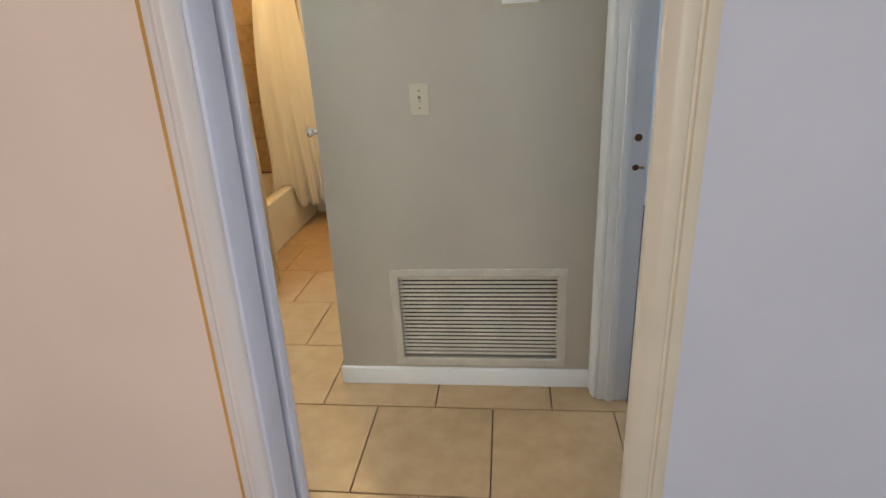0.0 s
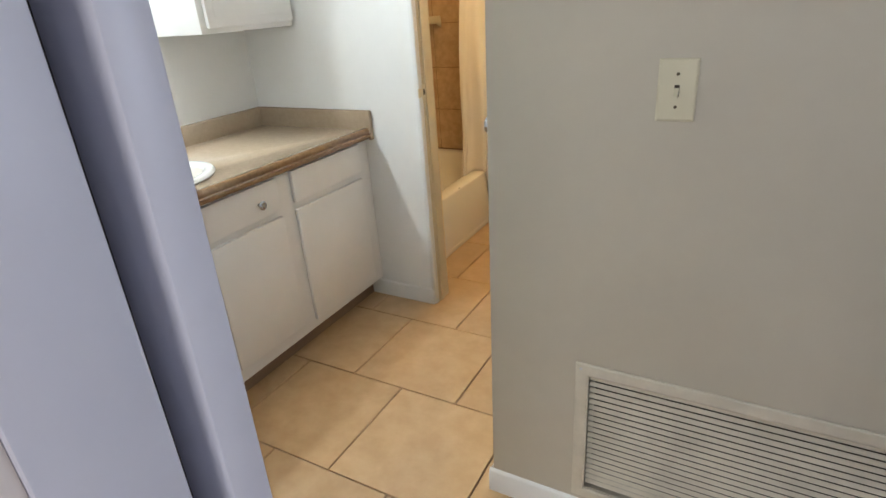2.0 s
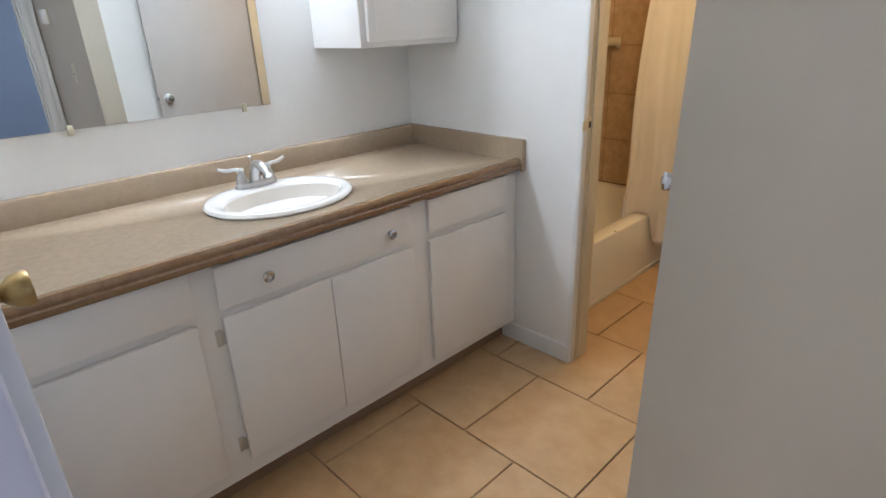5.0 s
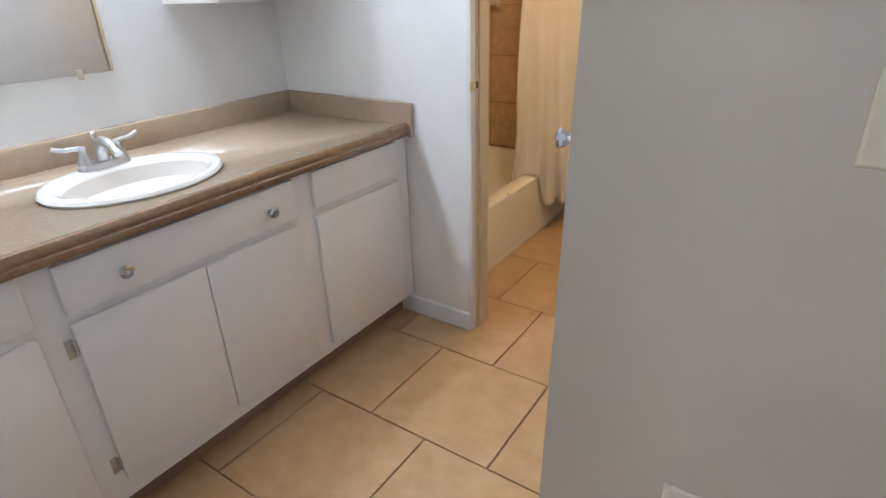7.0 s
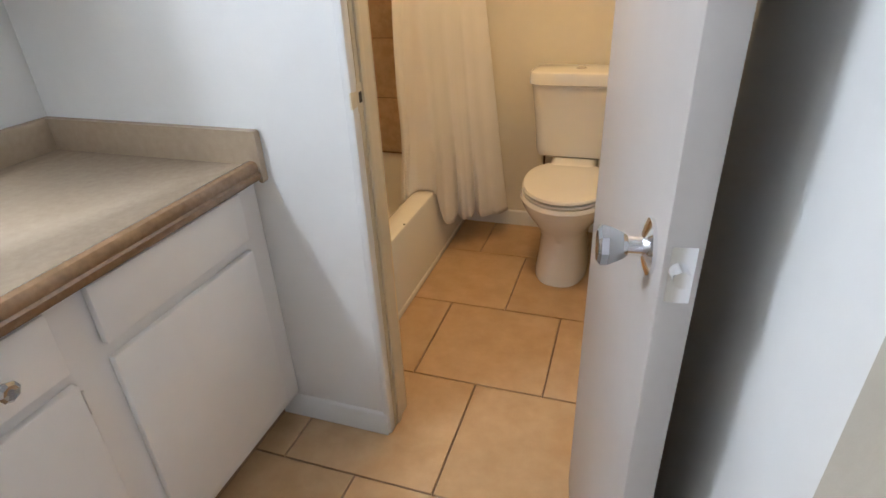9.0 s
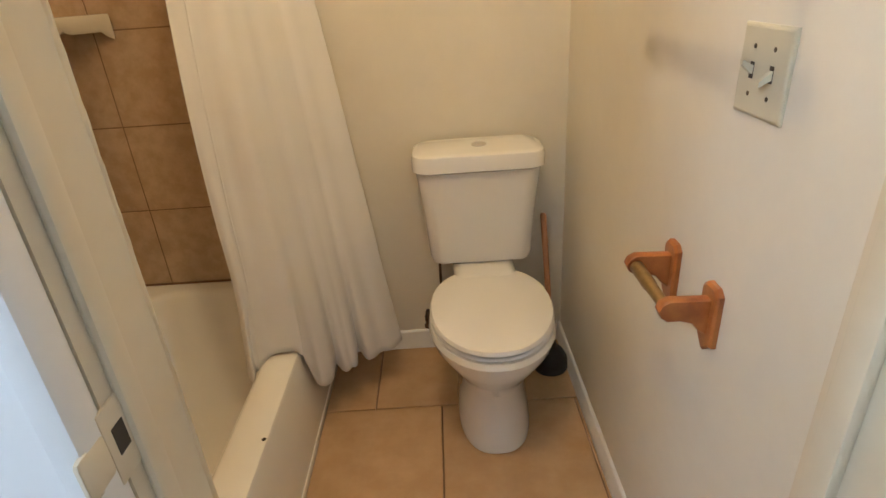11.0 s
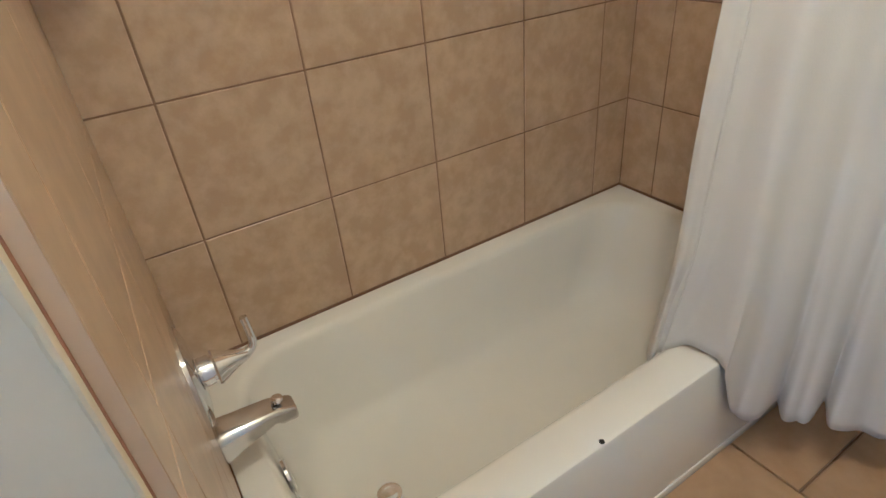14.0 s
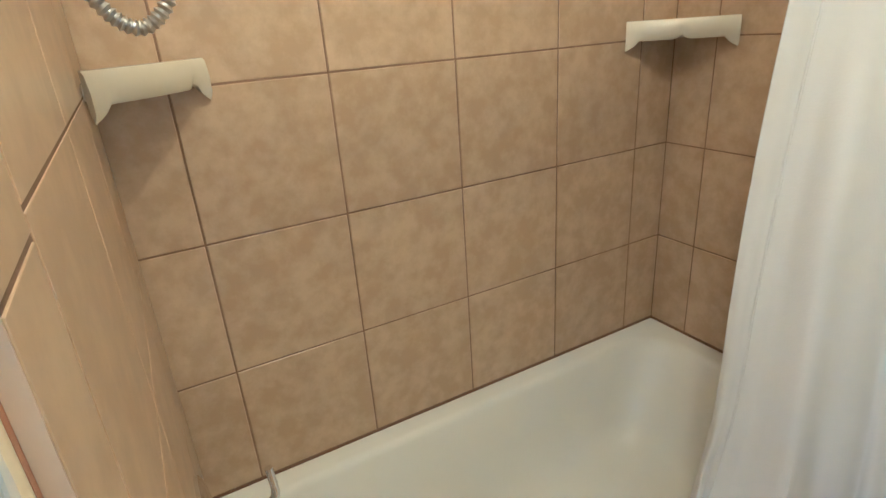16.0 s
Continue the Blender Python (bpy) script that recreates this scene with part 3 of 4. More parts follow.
def hem_point(u):
    near = [hem_line(min(1.0, max(0.0, u + 0.006 * k))) for k in range(-4, 5)]
    return [sum(p[c] for p in near) / 9 for c in range(3)]


def curtain_point(u, v):
    """u runs along the bunched curtain, v from the rod to the hem."""
    tx, ty = -1.375 + 0.10 * u, 4.16 + 0.40 * u
    bx, by, hem = hem_point(u)
    w = v ** (1.15 + 1.2 * ease((0.30 - u) / 0.2))
    x, y = tx + (bx - tx) * v ** 1.15, ty + (by - ty) * w
    x += -0.045 * (1 - 1.2 * u) * math.sin(math.pi * min(1.0, 1.15 * v)) * (1 - ease((v - 0.7) / 0.3))
    # broad panels with soft valleys between them, deeper towards the hem
    dent = 0.0
    for c, wide, d0, d1 in VALLEYS:
        cc = c + 0.02 * math.sin(3 * v + 9 * c)
        dent += (d0 + (d1 - d0) * v ** 6.5) * math.exp(-((u - cc) / (wide * (2.4 - 1.4 * v))) ** 2)
    dent += 0.010 * math.sin(2 * math.pi * 1.6 * u + 0.6 + 1.2 * v) * (0.6 + 0.6 * v)
    dent += 0.0012 * math.sin(23 * u + 5 * math.sin(4 * v))
    for c, wide in CREASES:
        dent += 0.0035 * math.exp(-((v - c - 0.03 * u) / wide) ** 2) * ease((0.34 - u) / 0.1) * (0.6 + 0.4 * math.sin(70 * c))
    lift = 1 - 0.8 * ease((0.36 - u) / 0.1) * ease((v - 0.75) / 0.2)
    x, y = x - 0.35 * dent * lift, y + 0.94 * dent * lift
    hem += 0.024 * math.exp(-((u - 0.53) / 0.022) ** 2) + 0.026 * math.exp(-((u - 0.70) / 0.022) ** 2) + 0.012 * ease((u - 0.9) / 0.1)
    z = 1.93 + (hem - 1.93) * v
    # outside the tub the cloth falls in front of the apron, inside it lies against the rim
    near = ease((0.62 - z) / 0.2)
    if u > 0.33:
        x += near * max(0.0, -1.310 - x)
    elif u < 0.12:
        x -= near * max(0.0, x + 1.436)
    return (x, y, z)


curtain = thing("shower_curtain", (-1.3, 4.35, 0.2), "white fabric shower curtain drawn to the end of the tub", "curtain")
bm = bmesh.new()
NU, NV = 150, 72
grid = [[bm.verts.new(curtain_point(i / NU, j / NV)) for i in range(NU + 1)] for j in range(NV + 1)]
for j in range(NV):
    for i in range(NU):
        bm.faces.new((grid[j][i], grid[j][i + 1], grid[j + 1][i + 1], grid[j + 1][i]))
cl = part("cloth", bm, CURTAIN, curtain)
sm = cl.modifiers.new("thickness", "SOLIDIFY")
sm.thickness = 0.0012
rod = thing("curtain_rod", (-1.31, 3.93, 1.96), "chrome curtain rod over the tub", "rod")
bm = bmesh.new()
tube(bm, [(-1.31, TY0 - 0.002, 1.96), (-1.31, 4.64, 1.96)], 0.0125, 14)
part("bar", bm, CHROME, rod)

# seam and hem of the curtain, rings on the rod
bm = bmesh.new()
tube(bm, [Vector(curtain_point(0.125, j / 60)) + Vector((0.0, -0.0035, 0)) for j in range(61)], 0.0022, 6)
part("seam", bm, CURTAIN, cl)
for k in range(8):
    u = (k + 0.5) / 8
    p = curtain_point(u, 0)
    bm = bmesh.new()
    tube(bm, [(-1.31 + 0.022 * math.cos(a), p[1], 1.955 + 0.026 * math.sin(a)) for a in (2 * math.pi * i / 16 for i in range(17))], 0.002, 6)
    part("ring", bm, CHROME, rod)

# ---- doorway trim ----
JL = 0.022  # the first doorway's left jamb is out of plumb


def leaned(bm, slope=JL, z0=1.4):
    for v in bm.verts:
        v.co.x += slope * (v.co.z - z0)
    return bm


d1 = thing("door_1", (0.19, 1.18, 0), "white painted frame of the first doorway", "door frame", kind=structure)
# jamb's dark brown stands for the shade between stop and hinge strip
part("left_jamb", leaned(boxes(((-0.284, 1.106, 0), (-0.268, 1.270, DOORH)))), mat("jamb_gap_shade", (0.15, 0.125, 0.11), 0.8, vary=0.12, mix_scale=14, bump=0.1), d1, "jamb coloured dark for the shade in the gap of the rebate")
part("left_stop", leaned(boxes(((-0.2685, 1.1125, 0), (-0.202, 1.205, DOORH)), bevel=0.003)), BLUELITTRIM, d1)
part("left_hinge_strip", leaned(boxes(((-0.2685, 1.237, 0), (-0.199, 1.277, DOORH)), bevel=0.004)), BLUELITTRIM, d1)
bm = bmesh.new()
prof = [(-0.292, 1.104), (-0.292, 1.090), (-0.284, 1.086), (-0.270, 1.086), (-0.267, 1.091), (-0.262, 1.091), (-0.258, 1.086), (-0.240, 1.082), (-0.230, 1.085), (-0.222, 1.090), (-0.214, 1.094), (-0.210, 1.100), (-0.210, 1.112), (-0.2165, 1.112), (-0.2165, 1.104)]
extrude_profile(bm, [(-0.210 + 0.73 * (x + 0.210), y, 0) for x, y in prof], (0, 0, 0.001), (0, 0, DOORH + 0.06))
part("left_casing", leaned(bm), mat("warm_white_trim_paint", (0.84, 0.77, 0.73), 0.4, bump=0.05, bump_scale=25, vary=0.03), d1)
bm = leaned(boxes(((-0.2800, 1.094, 0), (-0.2702, 1.1045, DOORH + 0.06))))
part("caulk_line", bm, mat("ochre_old_caulk", (0.72, 0.38, 0.10), 0.7, vary=0.1), d1, "ochre bead of old caulk along the casing")
bm = bmesh.new()
extrude_profile(bm, [(0.356 - x, y, 0) for x, y in prof], (0, 0, 0.001), (0, 0, DOORH + 0.06))
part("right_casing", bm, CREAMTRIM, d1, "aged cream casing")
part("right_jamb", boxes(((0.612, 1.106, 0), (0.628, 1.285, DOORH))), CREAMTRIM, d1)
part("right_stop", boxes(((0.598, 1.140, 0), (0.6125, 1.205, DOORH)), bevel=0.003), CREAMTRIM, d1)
part("head_jamb", boxes(((-0.245, 1.106, DOORH), (0.612, 1.285, DOORH + 0.02))), TRIM, d1)
part("head_casing", boxes(((-0.275, 1.084, DOORH + 0.021), (0.66, 1.104, DOORH + 0.09)), bevel=0.004), TRIM, d1)
bm = boxes(((0.6098, 1.218, 0.91), (0.6118, 1.244, 0.98)), bevel=0.001)
part("strike_plate", bm, BRASS, d1, "worn brass strike plate")
bm = boxes(((-0.2680, 1.2085, 0.20), (-0.2400, 1.2345, 0.29)))
tube(bm, [(-0.238, 1.226, 0.20), (-0.238, 1.226, 0.29)], 0.006, 10)
part("hinge", leaned(bm), BRASS, d1, "brass butt hinge")

leaf = thing("room_door", (-0.67, 1.28, 0), "white flat door swung fully open against the wall", "door")
part("slab", boxes(((-1.045, 1.258, 0.012), (-0.300, 1.286, 2.03)), bevel=0.002), TRIM, leaf)
bm = bmesh.new()
lathe(bm, (-0.975, 1.285, 1.055), (0, 1, 0), [(0, 0.034), (0.004, 0.034), (0.008, 0.026), (0.012, 0.012), (0.026, 0.011), (0.032, 0.018), (0.044, 0.027), (0.060, 0.029), (0.066, 0.026), (0.064, 0.020)], 24)
part("knob", bm, BRASS, leaf, "aged brass door knob")

# bathroom doorway: jambs, stops, strike
d2f = thing("door_2", (-0.82, 3.15, 0), "cream painted frame of the bathroom doorway, tinted for the yellow lamp light", "door frame", kind=structure)
part("left_jamb", boxes(((-1.134, 3.1185, 0), (-1.112, 3.2035, DOORH)), ((-1.1212, 3.145, 0), (-1.1117, 3.2126, DOORH))), LAMPLITTRIM, d2f)
part("left_stop", boxes(((-1.113, 3.134, 0), (-1.104, 3.158, DOORH)), bevel=0.004), LAMPLITTRIM, d2f)
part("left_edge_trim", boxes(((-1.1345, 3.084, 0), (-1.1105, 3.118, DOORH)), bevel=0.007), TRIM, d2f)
part("right_jamb", boxes(((-0.532, 3.092, 0), (-0.5105, 3.2035, DOORH)), bevel=0.003), LAMPLITTRIM, d2f)
part("right_stop", boxes(((-0.544, 3.150, 0), (-0.5315, 3.182, DOORH)), bevel=0.003), LAMPLITTRIM, d2f)
part("head_jamb", boxes(((-1.112, 3.092, DOORH), (-0.532, 3.2035, DOORH + 0.02))), LAMPLITTRIM, d2f)
bm = boxes(((-1.1125, 3.108, 1.000), (-1.1095, 3.136, 1.065)), bevel=0.001)
bm2 = bm
box(bm2, (-1.1145, 3.078, 1.014), (-1.1095, 3.110, 1.052), 0.004)
strike = part("strike_plate", bm2, LAMPLITTRIM, d2f, "paint-covered strike plate")
part("latch_hole", boxes(((-1.1100, 3.116, 1.022), (-1.1088, 3.130, 1.046))), DARK, strike, "dark latch hole")

# bathroom door, swung open along the passage wall
bdoor = thing("bathroom_door", (-0.52, 2.75, 0), "white flat door swung open beside the passage wall", "door")
P0 = Vector((-0.566, 3.062, 0))


def leafbox(a, b, z0, z1, t0, t1, bevel=0.002):
    """In the door's own measures: along from the hinge, height, thickness from the passage face."""
    bm = boxes(((t0, -b, z0), (t1, -a, z1)), bevel=bevel)
    bmesh.ops.transform(bm, matrix=Matrix.Translation(P0) @ Matrix.Rotation(radians(8.6), 4, "Z"), verts=bm.verts)
    return bm


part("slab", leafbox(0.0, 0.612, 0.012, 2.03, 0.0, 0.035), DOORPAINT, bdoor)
turn = Matrix.Translation(P0) @ Matrix.Rotation(radians(8.6), 4, "Z")
for s, t0 in ((-1, 0.0), (1, 0.035)):
    bm = bmesh.new()
    reach = 1.0 if s < 0 else 0.25
    lathe(bm, (t0, -0.556, 1.045), (s, 0, 0), [(0, 0.030), (0.004, 0.030), (0.007, 0.022), (0.010, 0.011), (0.024 * reach, 0.010)] if s > 0 else [(0, 0.030), (0.004, 0.030), (0.007, 0.022), (0.010, 0.011), (0.024, 0.010)], 20)
    bmesh.ops.transform(bm, matrix=turn, verts=bm.verts)
    part("rosette", bm, CHROME, bdoor)
bm = bmesh.new()
lathe(bm, (-0.024, -0.556, 1.045), (-1, 0, 0), [(0, 0.011), (0.005, 0.015), (0.020, 0.022), (0.027, 0.0225), (0.030, 0.018), (0.0305, 0.005)], 8)
bmesh.ops.transform(bm, matrix=turn, verts=bm.verts)
part("knob", bm, CRYSTAL, bdoor, "faceted clear crystal knob", smooth=False)
bm = boxes(((0.006, -0.6128, 1.015), (0.029, -0.611, 1.075)))
tube(bm, [(0.0175, -0.611, 1.045), (0.0175, -0.622, 1.045)], 0.009, 12)
bmesh.ops.transform(bm, matrix=turn, verts=bm.verts)
part("latch", bm, CHROME, bdoor, "chrome latch plate and bolt")

# bedroom doorway
d3 = thing("door_3", (0.74, 1.70, 0), "cream painted frame of the bedroom doorway", "door frame", kind=structure)
bm = bmesh.new()
prof = [(0.679, 2.156), (0.660, 2.156), (0.655, 2.148), (0.658, 2.136), (0.661, 2.128), (0.657, 2.116), (0.660, 2.100), (0.664, 2.090), (0.668, 2.080), (0.679, 2.080)]
extrude_profile(bm, [(x, y, 0) for x, y in prof], (0, 0, 0.001), (0, 0, DOORH + 0.06))
part("left_casing", bm, TRIM, d3)
jamb3 = part("left_jamb", boxes(((0.6805, 2.068, 0), (0.800, 2.0865, DOORH)), bevel=0.002), TRIM, d3)
part("left_stop", boxes(((0.712, 2.056, 0), (0.742, 2.0685, DOORH)), bevel=0.003), TRIM, d3)
part("right_jamb", boxes(((0.6805, 1.3305, 0), (0.800, 1.348, DOORH)), bevel=0.002), CREAMTRIM, d3)
part("right_casing", boxes(((0.658, 1.288, 0), (0.679, 1.340, DOORH + 0.06)), bevel=0.004), CREAMTRIM, d3)
part("head_jamb", boxes(((0.6805, 1.348, DOORH - 0.02), (0.800, 2.068, DOORH - 0.001))), CREAMTRIM, d3)
for zz, xx, r in ((1.062, 0.765, 0.013), (0.960, 0.762, 0.011)):
    bm = bmesh.new()
    lathe(bm, (xx, 2.0685, zz), (0, -1, 0), [(0, r), (0.0008, r), (0.001, r * 0.6)], 16)
    part("bolt_hole", bm, mat("bare_wood_hole", (0.16, 0.06, 0.02), 0.8, vary=0.2), jamb3, "bare brown bolt hole")
bm = bmesh.new()
tube(bm, [(0.772, 2.066, 0.960), (0.790, 2.060, 0.960)], 0.004, 8)
part("latch_stub", bm, BRASS, jamb3)

# baseboards
def baseboard(name, a, b, normal, h=0.083):
    """From a to b at the wall's foot, standing out along the normal."""
    a, b, n = Vector((*a, 0)), Vector((*b, 0)), Vector((*normal, 0))
    shape = [(0.0, 0.001), (0.012, 0.001), (0.012, h * 0.74), (0.009, h * 0.82), (0.009, h * 0.88), (0.005, h * 0.97), (0.0, h)]
    bm = bmesh.new()
    extrude_profile(bm, [n * u + Vector((0, 0, z)) for u, z in shape], a, b)
    return solid(name, bm, TRIM, "white moulded baseboard along the wall", "baseboard", structure)


baseboard("baseboard", (-0.402, 2.1595), (0.656, 2.1595), (0, -1))
baseboard("baseboard", (-1.49, 3.0895), (-1.120, 3.0895), (0, -1))
baseboard("baseboard", (-0.4415, 3.205), (-0.4415, 4.645), (-1, 0))
baseboard("baseboard", (-1.312, 4.6445), (-0.4535, 4.6445), (0, -1))
baseboard("baseboard", (0.80, 4.6595), (3.55, 4.6595), (0, -1), 0.10)
baseboard("baseboard", (-0.3935, 2.17), (-0.3935, 3.09), (-1, 0))

# windows of the near room and the bedroom, outside the walk
for nm, lo, hi, axis in (("window_1", (-0.35, -2.66, 0.8), (1.45, -2.60, 2.1), 0), ("window_2", (3.60, 2.5, 0.85), (3.66, 3.9, 2.1), 1)):
    w = thing(nm, ((lo[0] + hi[0]) / 2, (lo[1] + hi[1]) / 2, lo[2]), "white framed two-pane window", "window", kind=structure)
    a0, a1 = lo[axis], hi[axis]
    def bar(p0, p1, z0, z1):
        l, h = list(lo), list(hi)
        l[axis], h[axis], l[2], h[2] = p0, p1, z0, z1
        return (tuple(l), tuple(h))
    mid = (a0 + a1) / 2
    part("window_frame", boxes(bar(a0, a0 + 0.05, lo[2], hi[2]), bar(a1 - 0.05, a1, lo[2], hi[2]), bar(mid - 0.02, mid + 0.02, lo[2] + 0.05, hi[2] - 0.05), bar(a0 + 0.05, a1 - 0.05, lo[2], lo[2] + 0.05), bar(a0 + 0.05, a1 - 0.05, hi[2] - 0.05, hi[2])), TRIM, w)
    for p0, p1 in ((a0 + 0.05, mid - 0.02), (mid + 0.02, a1 - 0.05)):
        l, h = bar(p0, p1, lo[2] + 0.05, hi[2] - 0.05)
        l, h = list(l), list(h)
        l[1 - axis] += 0.027
        h[1 - axis] -= 0.027
        pane = part("pane", boxes((tuple(l), tuple(h))), GLASS, w)
        pane.visible_shadow = False

PIPEDARK = mat("tarnished_screw", (0.10, 0.08, 0.05), 0.5, 0.6)

# ---- hall wall things ----
def plate(name, at, u, n, wide, label, toggles):
    """A switch plate centred at a point; u runs along the wall, n out of it."""
    at, u, n, up = Vector(at), Vector(u), Vector(n), Vector((0, 0, 1))
    t = thing(name, at, label, "light switch")
    def put(bm):
        m = Matrix((( *u, 0), (*up, 0), (*n, 0), (0, 0, 0, 1))).transposed()
        m.translation = at
        bmesh.ops.transform(bm, matrix=m, verts=bm.verts)
        return bm
    bm = bmesh.new()
    rings(bm, [[(sx * w, sy * h, d) for sx, sy in ((-1, -1), (1, -1), (1, 1), (-1, 1))] for w, h, d in ((wide / 2, 0.0575, 0.0), (wide / 2, 0.0575, 0.003), (wide / 2 - 0.002, 0.0555, 0.0048), (wide / 2 - 0.005, 0.0525, 0.0056))])
    face = part("plate", put(bm), PLASTIC, t, smooth=False)
    for k, up_down in enumerate(toggles):
        x = (k - (len(toggles) - 1) / 2) * 0.046
        part("slot", put(boxes(((x - 0.0046, -0.0105, 0.005), (x + 0.0046, 0.0105, 0.0062)))), DARK, face)
        bm = bmesh.new()
        rings(bm, [[(x + sx * w, cy + sy * h, d) for sx, sy in ((-1, -1), (1, -1), (1, 1), (-1, 1))] for w, h, cy, d in ((0.0042, 0.006, 0, 0.005), (0.0038, 0.0045, up_down * 0.005, 0.013), (0.0034, 0.0035, up_down * 0.011, 0.021))])
        part("toggle", put(bm), PLASTIC, face)
        for sy in (-0.030, 0.030):
            bm = bmesh.new()
            lathe(bm, (x, sy, 0.0054), (0, 0, 1), [(0, 0.0032), (0.0008, 0.0032), (0.0012, 0.002)], 10)
            part("screw", put(bm), PIPEDARK, face)
    return t


plate("light_switch", (0.020, 2.1598, 1.205), (1, 0, 0), (0, -1, 0), 0.070, "almond plastic single toggle switch on the hall wall", (-1,))
plate("double_light_switch", (-0.4412, 3.541, 1.188), (0, 1, 0), (-1, 0, 0), 0.115, "almond plastic double toggle switch on the bathroom wall", (-1, 1))

thermo = thing("thermostat", (0.375, 2.15, 1.495), "white plastic thermostat high on the hall wall", "thermostat")
part("case", boxes(((0.315, 2.132, 1.497), (0.437, 2.1595, 1.585)), bevel=0.006), SEATMAT, thermo)
part("base_plate", boxes(((0.309, 2.152, 1.491), (0.443, 2.1597, 1.591)), bevel=0.003), PLASTIC, thermo)

# return air grille
grille = thing("return_air_grille", (0.206, 2.155, 0.10), "white metal return air grille with dusty horizontal louvres", "vent")
part("backing", boxes(((-0.115, 2.225, 0.135), (0.527, 2.235, 0.507))), DARK, grille)
gx0, gx1, gz0, gz1 = -0.150, 0.558, 0.098, 0.544
bm = bmesh.new()
def frame_loop(i, y):
    return [(gx0 + i, y, gz0 + i), (gx1 - i, y, gz0 + i), (gx1 - i, y, gz1 - i), (gx0 + i, y, gz1 - i)]
rings(bm, [frame_loop(0.0, 2.1592), frame_loop(0.0, 2.1555), frame_loop(0.003, 2.153), frame_loop(0.028, 2.1525), frame_loop(0.034, 2.155), frame_loop(0.034, 2.200)], False, False)
part("frame", bm, GRILLE, grille, smooth=False)
N = 20
for k in range(N):
    z = 0.142 + (k + 0.5) * (0.366 / N)
    bm = bmesh.new()
    sl = [(0, 2.1625, z - 0.0030), (0, 2.1635, z - 0.0041), (0, 2.1725, z + 0.0026), (0, 2.1715, z + 0.0037)]
    extrude_profile(bm, sl, (-0.1155, 0, 0), (0.5275, 0, 0))
    part("louvre", bm, LOUVRE, grille, smooth=False)
for x, z in ((-0.136, 0.53), (0.55, 0.53)):
    bm = bmesh.new()
    lathe(bm, (x, 2.1525, z), (0, -1, 0), [(0, 0.004), (0.001, 0.004), (0.0015, 0.002)], 10)
    part("screw", bm, BRUSHED, grille)

# bedroom outlet
outlet = thing("wall_outlet", (1.83, 4.655, 0.235), "grey duplex outlet low on the bedroom wall", "outlet")
part("plate", boxes(((1.795, 4.653, 0.235), (1.865, 4.6594, 0.349)), bevel=0.002), mat("grey_plastic", (0.32, 0.33, 0.34), 0.5), outlet)
for z in (0.270, 0.314):
    part("socket", boxes(((1.813, 4.651, z - 0.015), (1.847, 4.6535, z + 0.015)), bevel=0.004), SEATMAT, outlet)

# ---- bathroom things ----
def corner_shelf(cx, cy, sx, sy, leg, notch, name_label):
    """A ceramic corner dish: sx, sy give the way out of the corner."""
    t = thing("soap_shelf", (cx, cy, 1.236), name_label, "soap dish", "corner soap shelves")
    n = 24

    def point(d, o, z):
        """d from one wall to the other along the front, o out from the front line."""
        u, w = leg * (1 - d) + 0.006 * d + 0.707 * o, leg * d + 0.006 * (1 - d) + 0.707 * o
        return (cx + sx * max(u, 0.003), cy + sy * max(w, 0.003), z)

    def front_row(out, z, wing=0.0, scallop=0.0):
        row = []
        for k in range(n + 1):
            d = k / n
            e = min(d, 1 - d)
            drop = wing * max(0.0, 1 - e / 0.12) ** 0.6 if e < 0.12 else 0.0
            nick = scallop * math.exp(-((d - notch) / 0.035) ** 2)
            row.append(point(d, out + 0.012 * math.sin(math.pi * d) - 0.4 * nick, z - drop + nick))
        return row

    corner = Vector((cx + sx * 0.001, cy + sy * 0.001, 1.25))
    bm = bmesh.new()
    loops = []
    for out, z in ((-0.026, 1.250), (-0.012, 1.252), (-0.012, 1.272), (-0.016, 1.275)):
        row = [Vector(p) for p in front_row(out, z)]
        loops.append(row + [Vector((corner.x, row[-1].y, z)), Vector((corner.x, corner.y, z)), Vector((row[0].x, corner.y, z))])
    middle = [corner.lerp(sum(loop, Vector()) / len(loop), 0.7) for loop in (loops[0], loops[-1])]
    fans = [[Vector((m.x, m.y, loop[0].z)).lerp(p, 0.02) for p in loop] for m, loop in zip(middle, (loops[0], loops[-1]))]
    rings(bm, [fans[0]] + loops + [fans[1]])
    part("tray", bm, BONE, t)
    section = [front_row(-0.013, 1.248, 0.012), front_row(0.000, 1.244, 0.024, 0.010), front_row(0.006, 1.252, 0.018, 0.012), front_row(0.007, 1.268, 0.006, 0.004), front_row(0.004, 1.286), front_row(0.000, 1.292), front_row(-0.008, 1.293), front_row(-0.0135, 1.285)]
    bm = bmesh.new()
    rings(bm, [[row[k] for row in section] for k in range(n + 1)])
    part("front_lip", bm, BONE, t, "thick front lip with a small scallop")
    return t


corner_shelf(TX, TY0, 1, 1, 0.185, 0.84, "bone ceramic corner soap shelf near the shower hose")
corner_shelf(TX, TY1, 1, -1, 0.195, 0.5, "bone ceramic corner soap shelf at the far end")

hose = thing("shower_hose", (-1.72, 3.28, 1.34), "ribbed chrome hand shower hose hanging over the tub", "hose")
line = curve_pts([(-1.655, 3.262, 1.985), (-1.60, 3.250, 1.75), (-1.56, 3.252, 1.47), (-1.55, 3.264, 1.372), (-1.55, 3.300, 1.334), (-1.55, 3.337, 1.372), (-1.56, 3.352, 1.47), (-1.64, 3.345, 1.75), (-1.70, 3.33, 1.97)], 56)
ribbed, gap = [Vector(line[0])], 0.0
